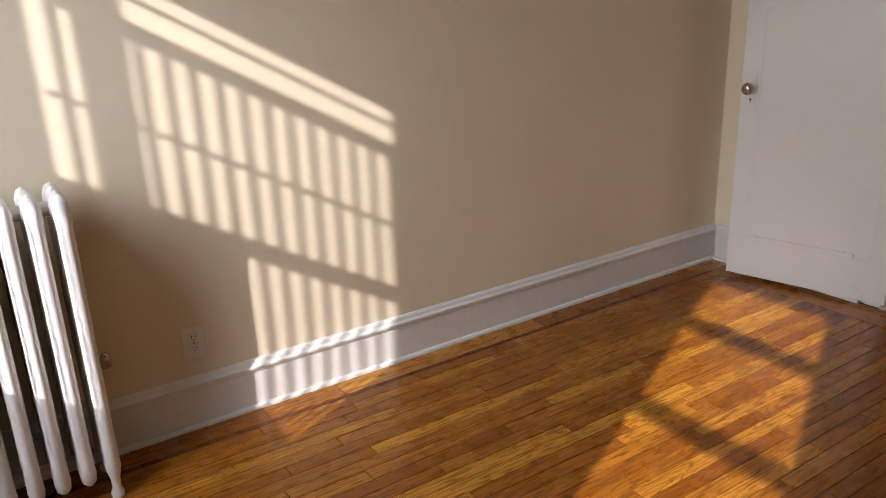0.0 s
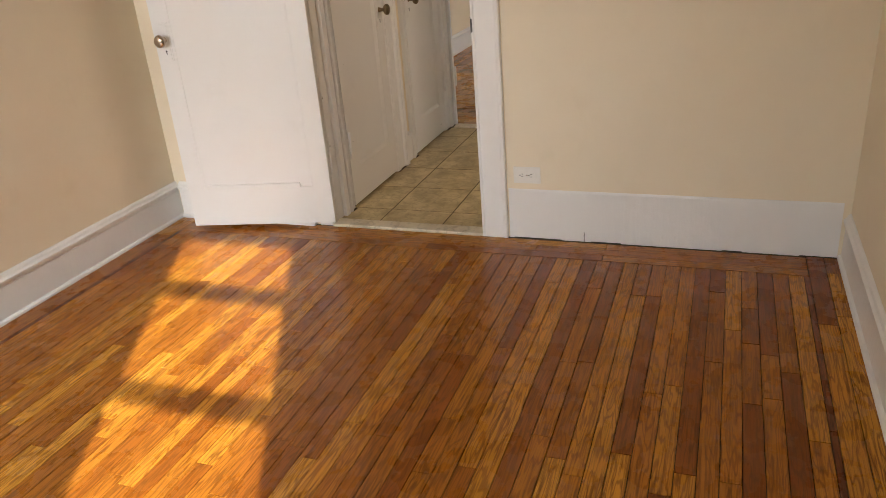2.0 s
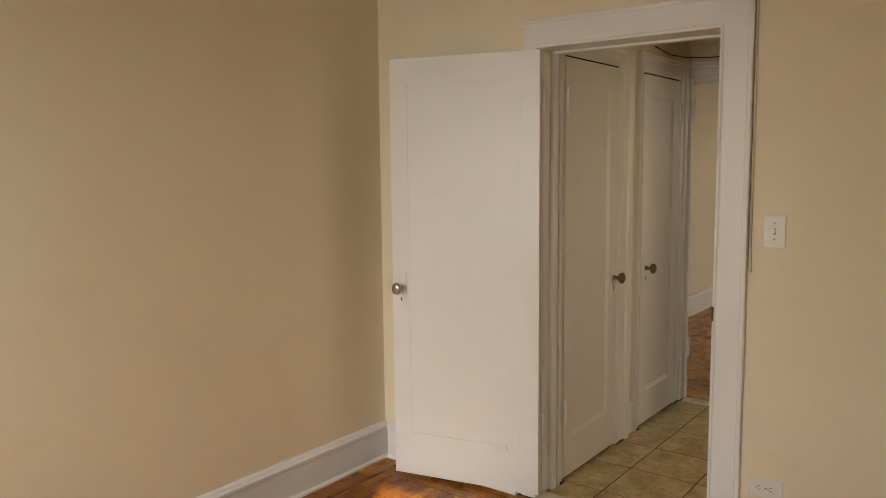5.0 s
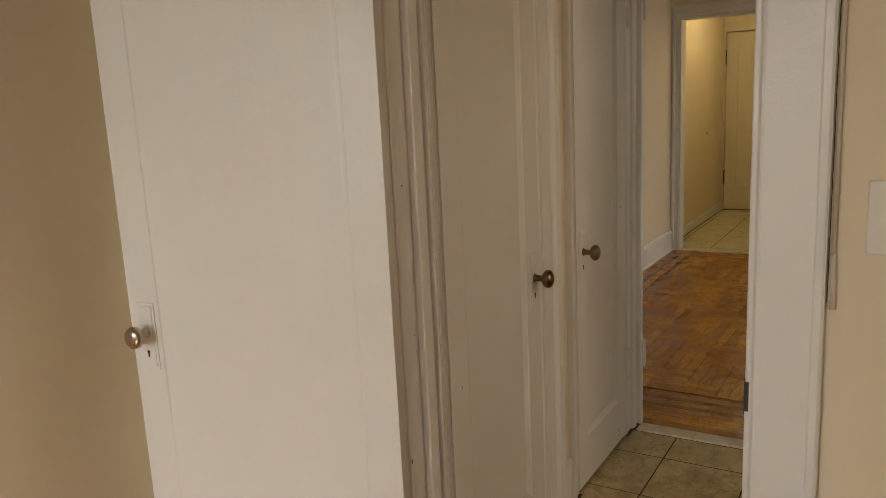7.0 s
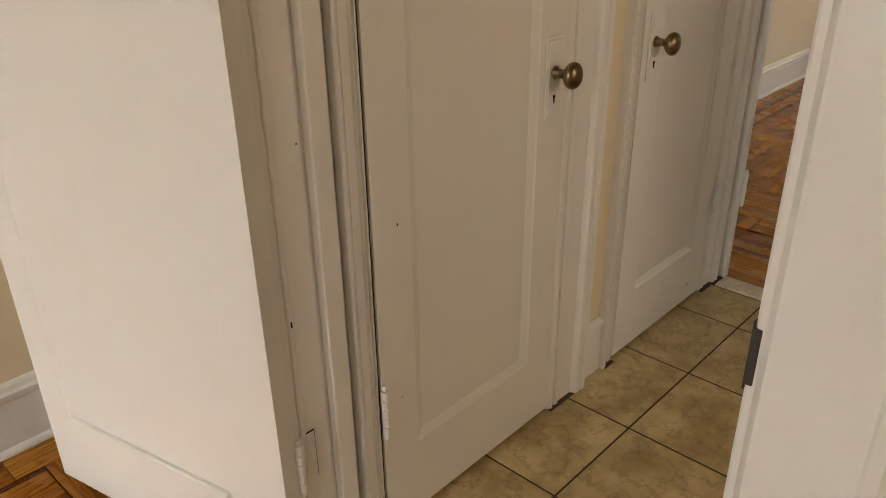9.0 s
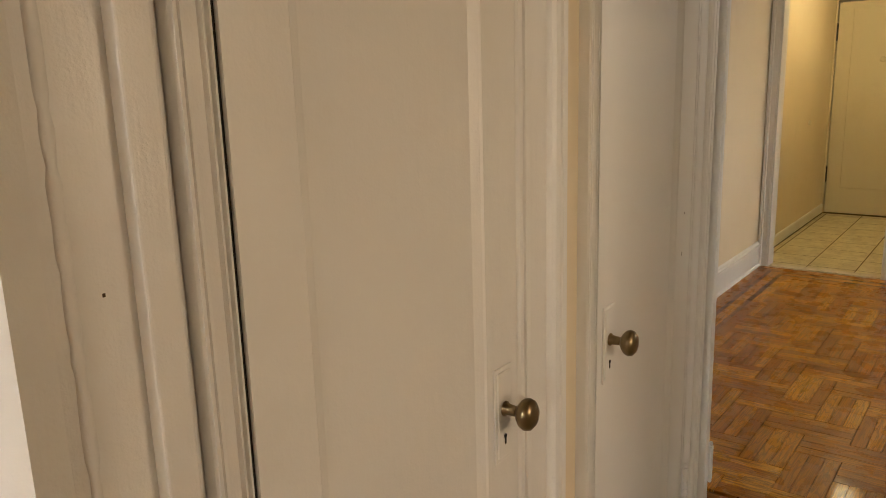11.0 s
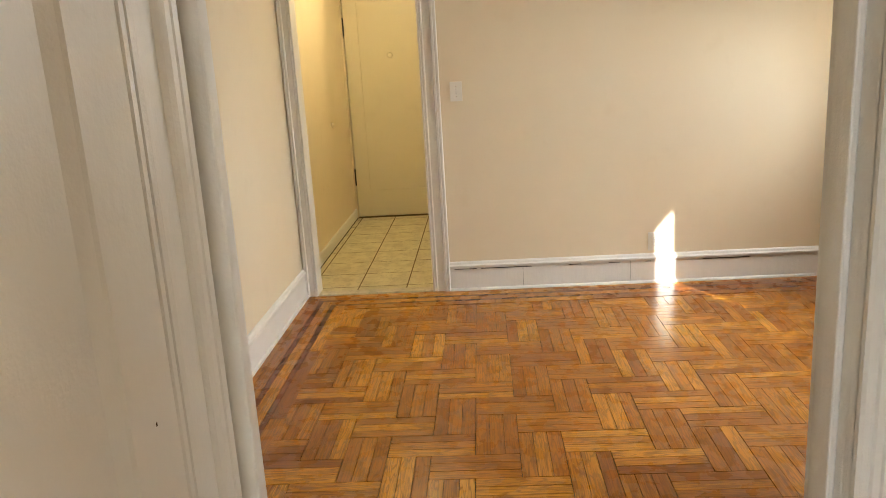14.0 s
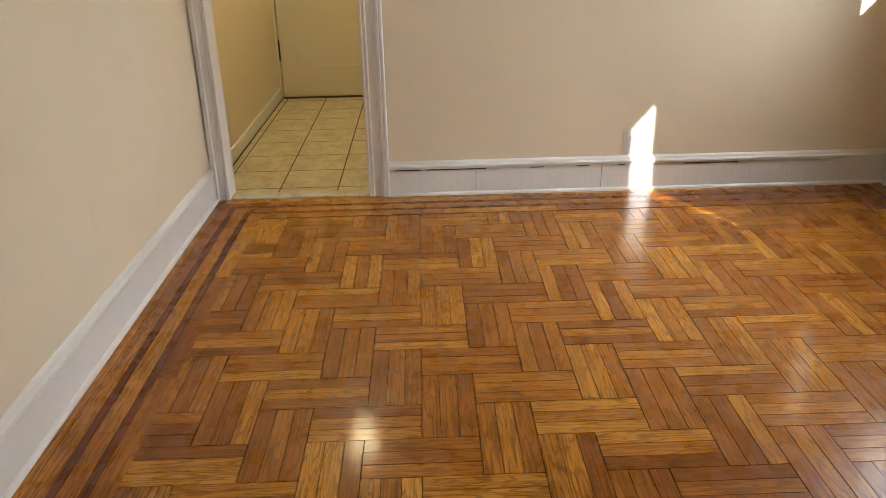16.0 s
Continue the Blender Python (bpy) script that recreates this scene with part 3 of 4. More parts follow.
# the bedroom door, swung wide open towards the corner
bed_door = empty("door_bedroom", pose(4.242, 2.3268, 0.022, 0, 0, 102.7), "white painted single-panel bedroom door standing wide open", "door")
part("leaf", leaf_mesh(0.736, 2.008, 0.040, 0.088, 0.19, 0.115, 0.0022, 0.016), DOOR, bed_door)
part("ledge", box(B(), 0.150, 0.036, 0.190, 0.630, 0.0485, 0.214, 0.004), DOOR, bed_door, "raised painted ledge under the panel")
knob_set(bed_door, 0.687, 0.930, 1, 0.040, NICKEL)
knob_set(bed_door, 0.687, 0.930, -1, 0.0, NICKEL)
for hz in (0.31, 1.81):
    hinge(bed_door, -0.006, -0.003, hz, 0.11)
    plate = part("hinge_leaf", box(B(), 4.256, BED_DOOR[1] - 0.004, hz - 0.033, 4.292, BED_DOOR[1] - 0.001, hz + 0.077, 0.0008), TRIM, lining_1, "painted hinge leaf let into the lining")
    part("edge_crack", box(B(), 4.292, BED_DOOR[1] - 0.0026, hz - 0.034, 4.2936, BED_DOOR[1] - 0.0002, hz + 0.079), DARK, plate)
    part("edge_crack", box(B(), 4.270, BED_DOOR[1] - 0.0026, hz + 0.077, 4.2936, BED_DOOR[1] - 0.0002, hz + 0.0786), DARK, plate)
    for k, sz in enumerate((-0.018, 0.022, 0.062)):
        part("screw", lathe(B(), Matrix.Translation((4.277 + 0.006 * (k % 2), BED_DOOR[1] - 0.004, hz + sz)) @ Euler((radians(90), 0, 0)).to_matrix().to_4x4(), [(0.004, 0), (0.004, 0.0006), (0.0025, 0.0012)], 10), TRIM, plate)
part("latch_plate", box(B(), 0.7355, 0.011, 0.86, 0.7375, 0.029, 0.98, 0.0005), BRASS, bed_door)

# the two closet doors, shut
for nm, (c0, c1), kn, hg in (("closet_door", CL_1, 1, 0), ("closet_door", CL_2, 0, 1)):
    w = c1 - c0 - 0.0095
    cd = empty(nm, pose(c0 + (0.006 if hg == 0 else 0.0035), HY1 - 0.017, 0.014), "white painted single-panel closet door, shut", "door", "closet doors in the hall")
    part("leaf", leaf_mesh(w, 2.012, 0.036, 0.098, 0.188, 0.115, 0.011, 0.022), DOOR, cd)
    knob_set(cd, w - 0.052 if kn else 0.052, 0.922, -1, 0.0, BRASS)
    for hz in (0.33, 1.81):
        hinge(cd, (-0.004 if hg == 0 else w + 0.004), -0.013, hz, 0.11)

# dark open joints round the shut closet doors, shade filled in with black
for nm, (c0, c1), g0, g1 in (("closet_door_1_casing", CL_1, 0.006, 0.0035), ("closet_door_2_casing", CL_2, 0.0035, 0.006)):
    cas = bpy.data.objects[nm]
    part("open_joint_shade", box(B(), c0 + 0.0020, HY1 - 0.0105, 0.014, c0 + g0 - 0.0004, HY1 + 0.010, 2.026), DARK, cas)
    part("open_joint_shade", box(B(), c1 - g1 + 0.0004, HY1 - 0.0105, 0.014, c1 - 0.0004, HY1 + 0.010, 2.026), DARK, cas)
    part("open_joint_shade", box(B(), c0 + 0.006, HY1 - 0.0105, 2.0268, c1 - 0.006, HY1 + 0.010, DOOR_Z - 0.0006), DARK, cas)

    for a, b in ((c0 - 0.050, c0), (c1, c1 + 0.120)):
        part("grime_line", box(B(), a, HY1 - 0.029, 0.0004, b, HY1 - 0.012, 0.0022, 0.0005), GRIME, cas, "brown grime at the foot of the casing")

# chips in the old paint
leaf_a, leaf_b = bpy.data.objects["closet_door"], bpy.data.objects["closet_door.001"]
for leaf, x, z, w, h in ((leaf_a, 0.060, 0.72, 0.003, 0.006), (leaf_a, 0.055, 0.33, 0.002, 0.003), (leaf_b, 0.455, 0.055, 0.004, 0.009), (leaf_b, 0.500, 1.02, 0.002, 0.010), (leaf_b, 0.508, 1.13, 0.002, 0.004)):
    part("paint_chip", box(B(), x, -0.0006, z, x + w, 0.001, z + h), GRIME, leaf)
for x, z, h in ((4.2665, 0.625, 0.012), (4.300, 1.31, 0.004), (4.318, 0.94, 0.003)):
    part("paint_chip", box(B(), x, BED_DOOR[1] - (0.0066 if x < 4.28 else 0.0006), z, x + 0.003, BED_DOOR[1] + 0.001, z + h), GRIME, lining_1)

# hinge plates left on the living room doorway, and the strike plate of the bedroom doorway
for hz in (0.335, 1.86):
    hinge(empty("hinge_plate", Matrix(), "white painted butt hinge remaining on an empty door lining", "hinge"), 6.127, 2.300, hz, 0.11, (-0.004, 0.03))
strike = empty("strike_plate", Matrix(), "worn brass strike plate on the door lining", "strike plate")
part("plate", box(B(), 4.226, 1.551, 0.90, 4.258, 1.5535, 1.02, 0.0006), BRASS, strike)
part("lip", box(B(), 4.1972, 1.5508, 0.922, 4.236, 1.5524, 0.990, 0.0005), IRON, strike, "dark worn lip")
part("worn_corner", box(B(), 4.1962, 1.5440, 0.928, 4.2000, 1.5518, 0.984, 0.001), IRON, strike, "bare dark metal corner")
part("latch_hole", box(B(), 4.236, 1.5535, 0.938, 4.251, 1.5542, 0.982), DARK, strike)

# the front door at the end of the foyer
fd = empty("front_door", pose(FX1 + 0.015, FRONT[1] - 0.012, 0.012, 0, 0, -90), "cream painted panelled front door, shut", "door")
fw = FRONT[1] - FRONT[0] - 0.024
part("leaf", leaf_mesh(fw, 2.11, 0.044, 0.13, 0.26, 0.06, 0.004, 0.012), FRONT_DOOR, fd)
part("peephole", lathe(B(), Matrix.Translation((0.42, 0, 1.55)) @ Euler((radians(90), 0, 0)).to_matrix().to_4x4(), [(0.027, 0), (0.027, 0.004), (0.022, 0.009), (0.010, 0.011), (0.006, 0.010)], 20), FRONT_DOOR, fd, "round painted peephole cover", smooth=True)
for hz in (0.40, 1.83):
    hinge(fd, -0.006, -0.006, hz, 0.15, None, IRON)
part("doorknob", lathe(B(), Matrix.Translation((fw - 0.07, 0, 0.93)) @ Euler((radians(90), 0, 0)).to_matrix().to_4x4(), [(0.03, 0), (0.03, 0.005), (0.012, 0.01), (0.012, 0.03), (0.027, 0.045), (0.027, 0.06), (0.015, 0.068)], 20), BRASS, fd, "brass doorknob", smooth=True)

# ---------------------------------------------------------------- windows


def window(name, axis, glass, margin, b0, b1, z0, z1, rails, label):
    """A sash window in an opening; rails are (z0, z1) of level bars."""
    root = empty(name, Matrix(), label, "window", kind="structure")

    def bx(bm, p0, q0, za, p1, q1, zb, bev=0.0):
        return box(bm, p0, q0, za, p1, q1, zb, bev) if axis == "x" else box(bm, q0, p0, za, q1, p1, zb, bev)
    g0, g1 = glass - 0.018, glass + 0.018
    fr = B()
    m = margin
    if m:
        bx(fr, g0, b0 - m, z0 - m - 0.01, g1, b0, z1 + m + 0.01)
        bx(fr, g0, b1, z0 - m - 0.01, g1, b1 + m, z1 + m + 0.01)
        bx(fr, g0, b0, z1, g1, b1, z1 + m + 0.01)
        bx(fr, g0, b0, z0 - m - 0.01, g1, b1, z0)
    else:
        bx(fr, g0, b0, z1 - 0.012, g1, b1, z1)
    part("window_frame", fr, TRIM, root)
    for za, zb in rails:
        part("sash_rail", bx(B(), g0, b0, za, g1, b1, zb), TRIM, root)
    pane = part("pane", bx(B(), glass - 0.002, b0, z0, glass + 0.002, b1, z1), GLASS, root)
    pane.visible_shadow = False
    return root


window("window_1", "x", GLASS_W, 0.09, *WIN_A, WZ0, WZ1, [(0.84, 0.89), (1.565, 1.62), (1.96, 2.02)], "white painted sash window")
window("window_2", "x", GLASS_W, 0.09, *WIN_B, WB0, WB1, [(WB0, WB0 + 0.04), (1.563, 1.62)], "white painted sash window behind an iron guard")
window("window_3", "y", GLASS_S, 0, *WIN_C, SZ0, SC1, [], "white painted sash window")
window("window_4", "y", GLASS_S, 0, *WIN_D, SD0, SZ1, [(1.535, 1.56)], "white painted sash window")
# unseen board added to cut the low sun down to a thin floor streak
part("sash_board", box(B(), WIN_C[0], GLASS_S - 0.018, 1.20, 7.002, GLASS_S + 0.018, 1.62), TRIM, bpy.data.objects["window_3"])
guard = empty("window_guard", Matrix(), "iron window guard of slim upright bars", "window guard")
gx = GLASS_W + 0.03
for i in range(12):
    gy = 2.117 + 0.0384 * i
    part("bar", box(B(), gx - 0.005, gy - 0.0058, WB0 + 0.04, gx + 0.005, gy + 0.0058, 2.145), IRON, guard)
part("bar", box(B(), gx - 0.005, 2.643, WB0 + 0.04, gx + 0.005, 2.654, WB1), IRON, guard)
part("post", box(B(), gx - 0.012, 2.560, WB0 + 0.02, gx + 0.012, 2.620, WB1), IRON, guard)
for za, zb in ((2.139, 2.192), (2.261, 2.273), (1.862, 1.876)):
    part("crossbar", box(B(), gx - 0.006, 2.09, za, gx + 0.006, 2.672, zb), IRON, guard)
for (a, b), z in ((WIN_A, WZ0), (WIN_B, WB0)):
    thing("window_sill", box(B(), BX0 + 0.001, a - 0.12, z - 0.135, BX0 + 0.05, b + 0.12, z - 0.105, 0.006), TRIM, "white painted wooden window sill", "window sill", kind="structure")

# ---------------------------------------------------------------- radiator


def radiator(x_end, y_front, sections, pitch):
    root = empty("radiator", Matrix(), "white painted cast-iron column radiator beside the wall", "radiator")
    ys = [y_front + 0.026 + 0.058 * k for k in range(4)]
    for i in range(sections):
        x = x_end - pitch * i
        bm = B()
        foot = i in (0, sections - 1)
        cols = []
        for j, y in enumerate(ys):
            rows = [(0.010, 0.070), (0.020, 0.082), (0.0235, 0.105), (0.0215, 0.150), (0.0215, 0.850), (0.0240, 0.902), (0.0225, 0.932), (0.0150, 0.952), (0.004, 0.960)]
            if foot and j in (0, 3):
                rows = [(0.019, 0.0), (0.020, 0.012), (0.013, 0.030), (0.014, 0.062), (0.0235, 0.105)] + rows[3:]
            cols.append(lathe(B(), Matrix.Translation((x, y, 0)), rows, 14, 1.28))
        box(bm, x - 0.017, ys[0], 0.875, x + 0.017, ys[-1], 0.935, 0.010)
        sec = part("section", bm, RADIATOR, root, smooth=True)
        part("lower_web", box(B(), x - 0.017, ys[0], 0.085, x + 0.017, ys[-1], 0.135, 0.010), RADIATOR, sec, smooth=True)
        for col in cols:
            part("column", col, RADIATOR, sec, smooth=True)
    for z in (0.112, 0.905):
        part("connecting_pipe", cyl(B(), (x_end - pitch * (sections - 1), ys[1] + 0.03, z), (x_end + 0.012, ys[1] + 0.03, z), 0.021, n=14), RADIATOR, root, smooth=True)
    plug = cyl(B(), (x_end + 0.012, ys[1] + 0.03, 0.112), (x_end + 0.034, ys[1] + 0.03, 0.112), 0.017, n=6)
    part("plug", plug, RADIATOR, root)
    vent = B()
    cyl(vent, (x_end + 0.02, ys[2], 0.40), (x_end + 0.045, ys[2], 0.40), 0.006, n=10)
    lathe(vent, Matrix.Translation((x_end + 0.050, ys[2], 0.375)), [(0.008, 0), (0.016, 0.004), (0.0165, 0.040), (0.011, 0.046), (0.004, 0.052)], 16)
    part("air_valve", vent, NICKEL, root, "small nickel air valve", smooth=True)
    return root


radiator(1.052, 2.972, 13, 0.0705)

# ---------------------------------------------------------------- switches, sockets, cord


def outlet(at, normal_axis, side, wide=False, label="white duplex wall outlet"):
    root = empty("wall_outlet", Matrix(), label, "outlet")
    w, h = (0.122, 0.076) if wide else (0.076, 0.122)

    def bx(u0, z0, d0, u1, z1, d1, bev=0.0):
        if normal_axis == "x":
            xs = sorted((at[0] + side * d0, at[0] + side * d1))
            return box(B(), xs[0], at[1] + u0, at[2] + z0, xs[1], at[1] + u1, at[2] + z1, bev)
        ys = sorted((at[1] + side * d0, at[1] + side * d1))
        return box(B(), at[0] + u0, ys[0], at[2] + z0, at[0] + u1, ys[1], at[2] + z1, bev)
    plate = part("cover_plate", bx(-w / 2, -h / 2, 0, w / 2, h / 2, 0.005, 0.002), PLATE, root)
    for s in (-1, 1):
        cu, cz = (s * 0.0205, 0) if wide else (0, s * 0.0205)
        part("receptacle", bx(cu - 0.0155, cz - 0.0155, 0.005, cu + 0.0155, cz + 0.0155, 0.0075, 0.001), PLATE, root)
        for k in (-1, 1):
            su, sz, du, dz = (cu, cz + k * 0.0062, 0.0042, 0.0012) if wide else (cu + k * 0.0062, cz + 0.003, 0.0012, 0.0042)
            part("slot", bx(su - du, sz - dz, 0.0075, su + du, sz + dz, 0.0081), DARK, root)
        gu, gz = (cu + 0.0105, cz) if wide else (cu, cz - 0.0085)
        part("ground_hole", bx(gu - 0.0022, gz - 0.0022, 0.0075, gu + 0.0022, gz + 0.0022, 0.0081), DARK, root)
    part("screw", bx(-0.0025, -0.0025, 0.005, 0.0025, 0.0025, 0.0066), NICKEL, root)
    return root


def light_switch(at, side):
    root = empty("light_switch", Matrix(), "white toggle light switch on the wall", "light switch")
    x, y, z = at

    def bx(y0, z0, d0, y1, z1, d1, bev=0.0):
        xs = sorted((x + side * d0, x + side * d1))
        return box(B(), xs[0], y + y0, z + z0, xs[1], y + y1, z + z1, bev)
    part("cover_plate", bx(-0.038, -0.060, 0, 0.038, 0.060, 0.005, 0.002), PLATE, root)
    part("slot", bx(-0.0048, -0.0115, 0.005, 0.0048, 0.0115, 0.0056), DARK, root)
    part("toggle", bx(-0.0042, -0.008, 0.005, 0.0042, 0.0105, 0.013, 0.001), PLATE, root)
    for s in (-1, 1):
        part("screw", bx(-0.003, s * 0.030 - 0.003, 0.005, 0.003, s * 0.030 + 0.003, 0.0064, 0.0005), NICKEL, root)
    return root


outlet((1.406, BY1, 0.318), "y", -1, label="old duplex outlet painted over with the wall")
outlet((BX1, 1.334, 0.304), "x", -1, True, "white duplex outlet set level in the wall")
outlet((LX1, 0.909, 0.272), "x", -1, label="white duplex outlet above the baseboard")
light_switch((BX1, 1.336, 1.286), -1)
light_switch((LX1, 2.135, 1.290), -1)


cx = BX1 - 0.0045
cable = empty("wall_cable", Matrix(), "slim painted-over cable running down beside the door casing", "cable")
part("sheath", cyl(B(), (cx, 1.4195, 1.222), (cx, 1.4225, 2.36), 0.0042, n=12), CORD, cable, smooth=True)
part("end_sleeve", cyl(B(), (cx - 0.001, 1.4170, 1.129), (cx, 1.4195, 1.224), 0.0052, n=12), CORD, cable, smooth=True)
part("paint_crack", box(B(), BX1 - 0.0012, 1.4262, 1.14, BX1 - 0.0004, 1.4272, 2.15), DARK, cable)

def hung_cable(points):
    """A slim dark cable through the given points, as a tube."""
    bm = B()
    for p, q in zip(points, points[1:]):
        cyl(bm, p, q, 0.0035, n=8)
    return thing("loose_cable", bm, IRON, "slim dark cable running loose over the hall doorways", "cable", smooth=True)


hung_cable([(5.55, HY1 - 0.006, 2.192), (5.80, HY1 - 0.006, 2.172), (6.02, HY1 - 0.006, 2.180), (6.109, HY1 - 0.006, 2.188), (6.109, 2.22, 2.178), (6.109, 2.05, 2.176), (6.109, 1.80, 2.182)])

# small fittings
chime = empty("smoke_detector", pose(HX1 - 0.001, 2.20, 2.315, 0, -90, 0), "round white smoke detector above the doorway", "smoke detector")
part("cover", lathe(B(), Matrix(), [(0.062, 0), (0.062, 0.018), (0.055, 0.032), (0.030, 0.038), (0.004, 0.038)], 32), PLATE, chime, smooth=True)
part("grille", lathe(B(), Matrix.Translation((0.012, 0.028, 0.033)), [(0.012, 0), (0.012, 0.006), (0.004, 0.007)], 16), DARK, chime)
stopm = empty("wall_bumper", pose(11.84, FY1, 0.995, 90, 0, 0), "small round painted door bumper on the foyer wall", "door bumper")
part("cap", lathe(B(), Matrix(), [(0.024, 0), (0.024, 0.006), (0.017, 0.016), (0.005, 0.020)], 20), FRONT_DOOR, stopm, smooth=True)
lamp = empty("ceiling_light", pose(11.2, 2.60, CEIL, 180, 0, 0), "round glass ceiling light with a warm glow", "ceiling light")
part("canopy", lathe(B(), Matrix(), [(0.09, 0), (0.09, 0.015), (0.07, 0.03)], 28), BRASS, lamp, smooth=True)
gl = part("globe", lathe(B(), Matrix(), [(0.07, 0.03), (0.115, 0.05), (0.13, 0.085), (0.11, 0.12), (0.06, 0.145), (0.01, 0.15)], 28), GLOW, lamp, "glowing opal glass bowl", smooth=True)

# ---------------------------------------------------------------- floors
FLOOR_Z = -0.012


def slab(name, x0, y0, x1, y1, material, label):
    return thing(name, box(B(), x0, y0, -0.2, x1, y1, FLOOR_Z), material, label, "floor", kind="structure")


def strip_faces(l, w, t, chamfer):
    """A board, x along its length, top at 0, worn edges, no underside."""
    a, b, c = l / 2, w / 2, chamfer
    v = [(-a, -b, -t), (a, -b, -t), (a, b, -t), (-a, b, -t), (-a, -b, -c), (a, -b, -c), (a, b, -c), (-a, b, -c), (-a + c, -b + c, 0), (a - c, -b + c, 0), (a - c, b - c, 0), (-a + c, b - c, 0)]
    f = [(0, 1, 5, 4), (1, 2, 6, 5), (2, 3, 7, 6), (3, 0, 4, 7), (4, 5, 9, 8), (5, 6, 10, 9), (6, 7, 11, 10), (7, 4, 8, 11), (8, 9, 10, 11)]
    return v, f


BOARDS = {}


def board_mesh(l, w, chamfer, material, t=0.012):
    key = (round(l, 3), round(w, 3), material.name)
    if key not in BOARDS:
        v, f = strip_faces(l, w, t, chamfer)
        me = bpy.data.meshes.new("board")
        me.from_pydata(v, [], f)
        uv = me.uv_layers.new(name="UVMap")
        for loop in me.loops:
            co = me.vertices[loop.vertex_index].co
            uv.data[loop.index].uv = (co.x, co.y)
        me.materials.append(material)
        BOARDS[key] = me
    return BOARDS[key]


def lay(name, parent, x, y, l, w, turn, material, chamfer=0.0003, dz=0.0):
    ob = new(name, board_mesh(l, w, chamfer, material))
    ob.matrix_world = pose(x, y, dz, 0, 0, turn)
    ob.parent = parent
    return ob


def lay_rest(name, parent, items, material, chamfer=0.0003):
    """Far boards joined into one mesh."""
    vs, fs, uvs = [], [], []
    for x, y, l, w, turn, dz in items:
        v, f = strip_faces(l, w, 0.012, chamfer)
        n = len(vs)
        for a, b, c in v:
            vs.append((x + (a if turn == 0 else -b), y + (b if turn == 0 else a), c + dz))
            uvs.append((a, b))
        fs += [tuple(i + n for i in q) for q in f]
    me = bpy.data.meshes.new(name)
    me.from_pydata(vs, [], fs)
    uv = me.uv_layers.new(name="UVMap")
    for loop in me.loops:
        uv.data[loop.index].uv = uvs[loop.vertex_index]
    me.materials.append(material)
    ob = new(name, me)
    ob.parent = parent
    return tagged(ob, kind="stuff")


GAP = 0.0016
rng = random.Random(11)

# bedroom: long oak strips with a walnut line inside the border
floor_bed = slab("floor_bedroom", BX0, BY0, BX1, BY1, SUBFLOOR, "amber varnished oak strip floor with a dark inlaid border line")
WID = 0.0572
S_IN, N_IN, E_IN = 0.044 + 0.130, 3.127, 4.022
INLAY = 0.020
near, rest = [], []


def run(y, x0, x1, w=WID, lo=0.45, hi=1.25):
    x = x0 - rng.uniform(0, 0.5)
    while x < x1:
        l = round(rng.uniform(lo, hi) / 0.05) * 0.05
        if rng.random() < 0.22:
            l = round(rng.uniform(0.2, 0.4) / 0.05) * 0.05
        a, b = max(x, x0), min(x + l, x1)
        if x1 - b < 0.12:
            b = x1
        if b - a > 0.03:
            (near if b > 1.7 else rest).append(((a + b) / 2, y, b - a - GAP * 1.4, w - GAP * 1.3, 0, rng.uniform(-0.0006, 0.0006)))
        x += l if b < x1 else 9


rows = int(round((N_IN - S_IN - 2 * INLAY) / WID))
w_row = (N_IN - S_IN - 2 * INLAY) / rows
for i in range(rows):
    run(S_IN + INLAY + w_row * (i + 0.5), BX0, E_IN, w_row)
for y0, wb in ((0.044, 0.065), (0.109, 0.065), (N_IN, 0.100)):
    run(y0 + wb / 2, BX0, BX1 - 0.006, wb, 0.8, 1.6)
for i in range(3):
    y = S_IN + 0.002
    while y < N_IN - 0.02:
        l = min(rng.choice((0.8, 1.1, 1.4)), N_IN - y)
        near.append((E_IN + 0.058 * i + 0.031, y + l / 2, l - GAP, 0.058 - GAP, 90, 0))
        y += l
for it in near:
    lay("plank", floor_bed, *it[:5], OAK, dz=it[5])
lay_rest("planks", floor_bed, rest, OAK_REST)
for y0 in (S_IN, N_IN - INLAY):
    for a in range(4):
        x0 = BX0 + a * (E_IN - BX0) / 4
        lay("inlay_strip", floor_bed, x0 + (E_IN - BX0) / 8, y0 + INLAY / 2, (E_IN - BX0) / 4 - GAP, INLAY - GAP, 0, WALNUT)

# living room: blocks of three oak strips laid in herringbone, walnut lines in the border
floor_liv = slab("floor_living", LX0, LY0, LX1, LY1, SUBFLOOR, "golden varnished oak parquet floor in triple-strip herringbone")
CELL = 0.1715
PX0, PX1, PY0, PY1 = LX0 + 0.315, LX1 - 0.320, LY0 + 0.30, LY1 - 0.305
near, rest = [], []
SW = CELL / 3


def clip_strip(cx, cy, l, w, turn):
    hx, hy = (l / 2, w / 2) if turn == 0 else (w / 2, l / 2)
    x0, x1, y0, y1 = max(cx - hx, PX0), min(cx + hx, PX1), max(cy - hy, PY0), min(cy + hy, PY1)
    if x1 - x0 < 0.012 or y1 - y0 < 0.012:
        return None
    lx, ly = x1 - x0, y1 - y0
    if turn == 0:
        return (x0 + x1) / 2, (y0 + y1) / 2, lx, ly, 0
    return (x0 + x1) / 2, (y0 + y1) / 2, ly, lx, 90


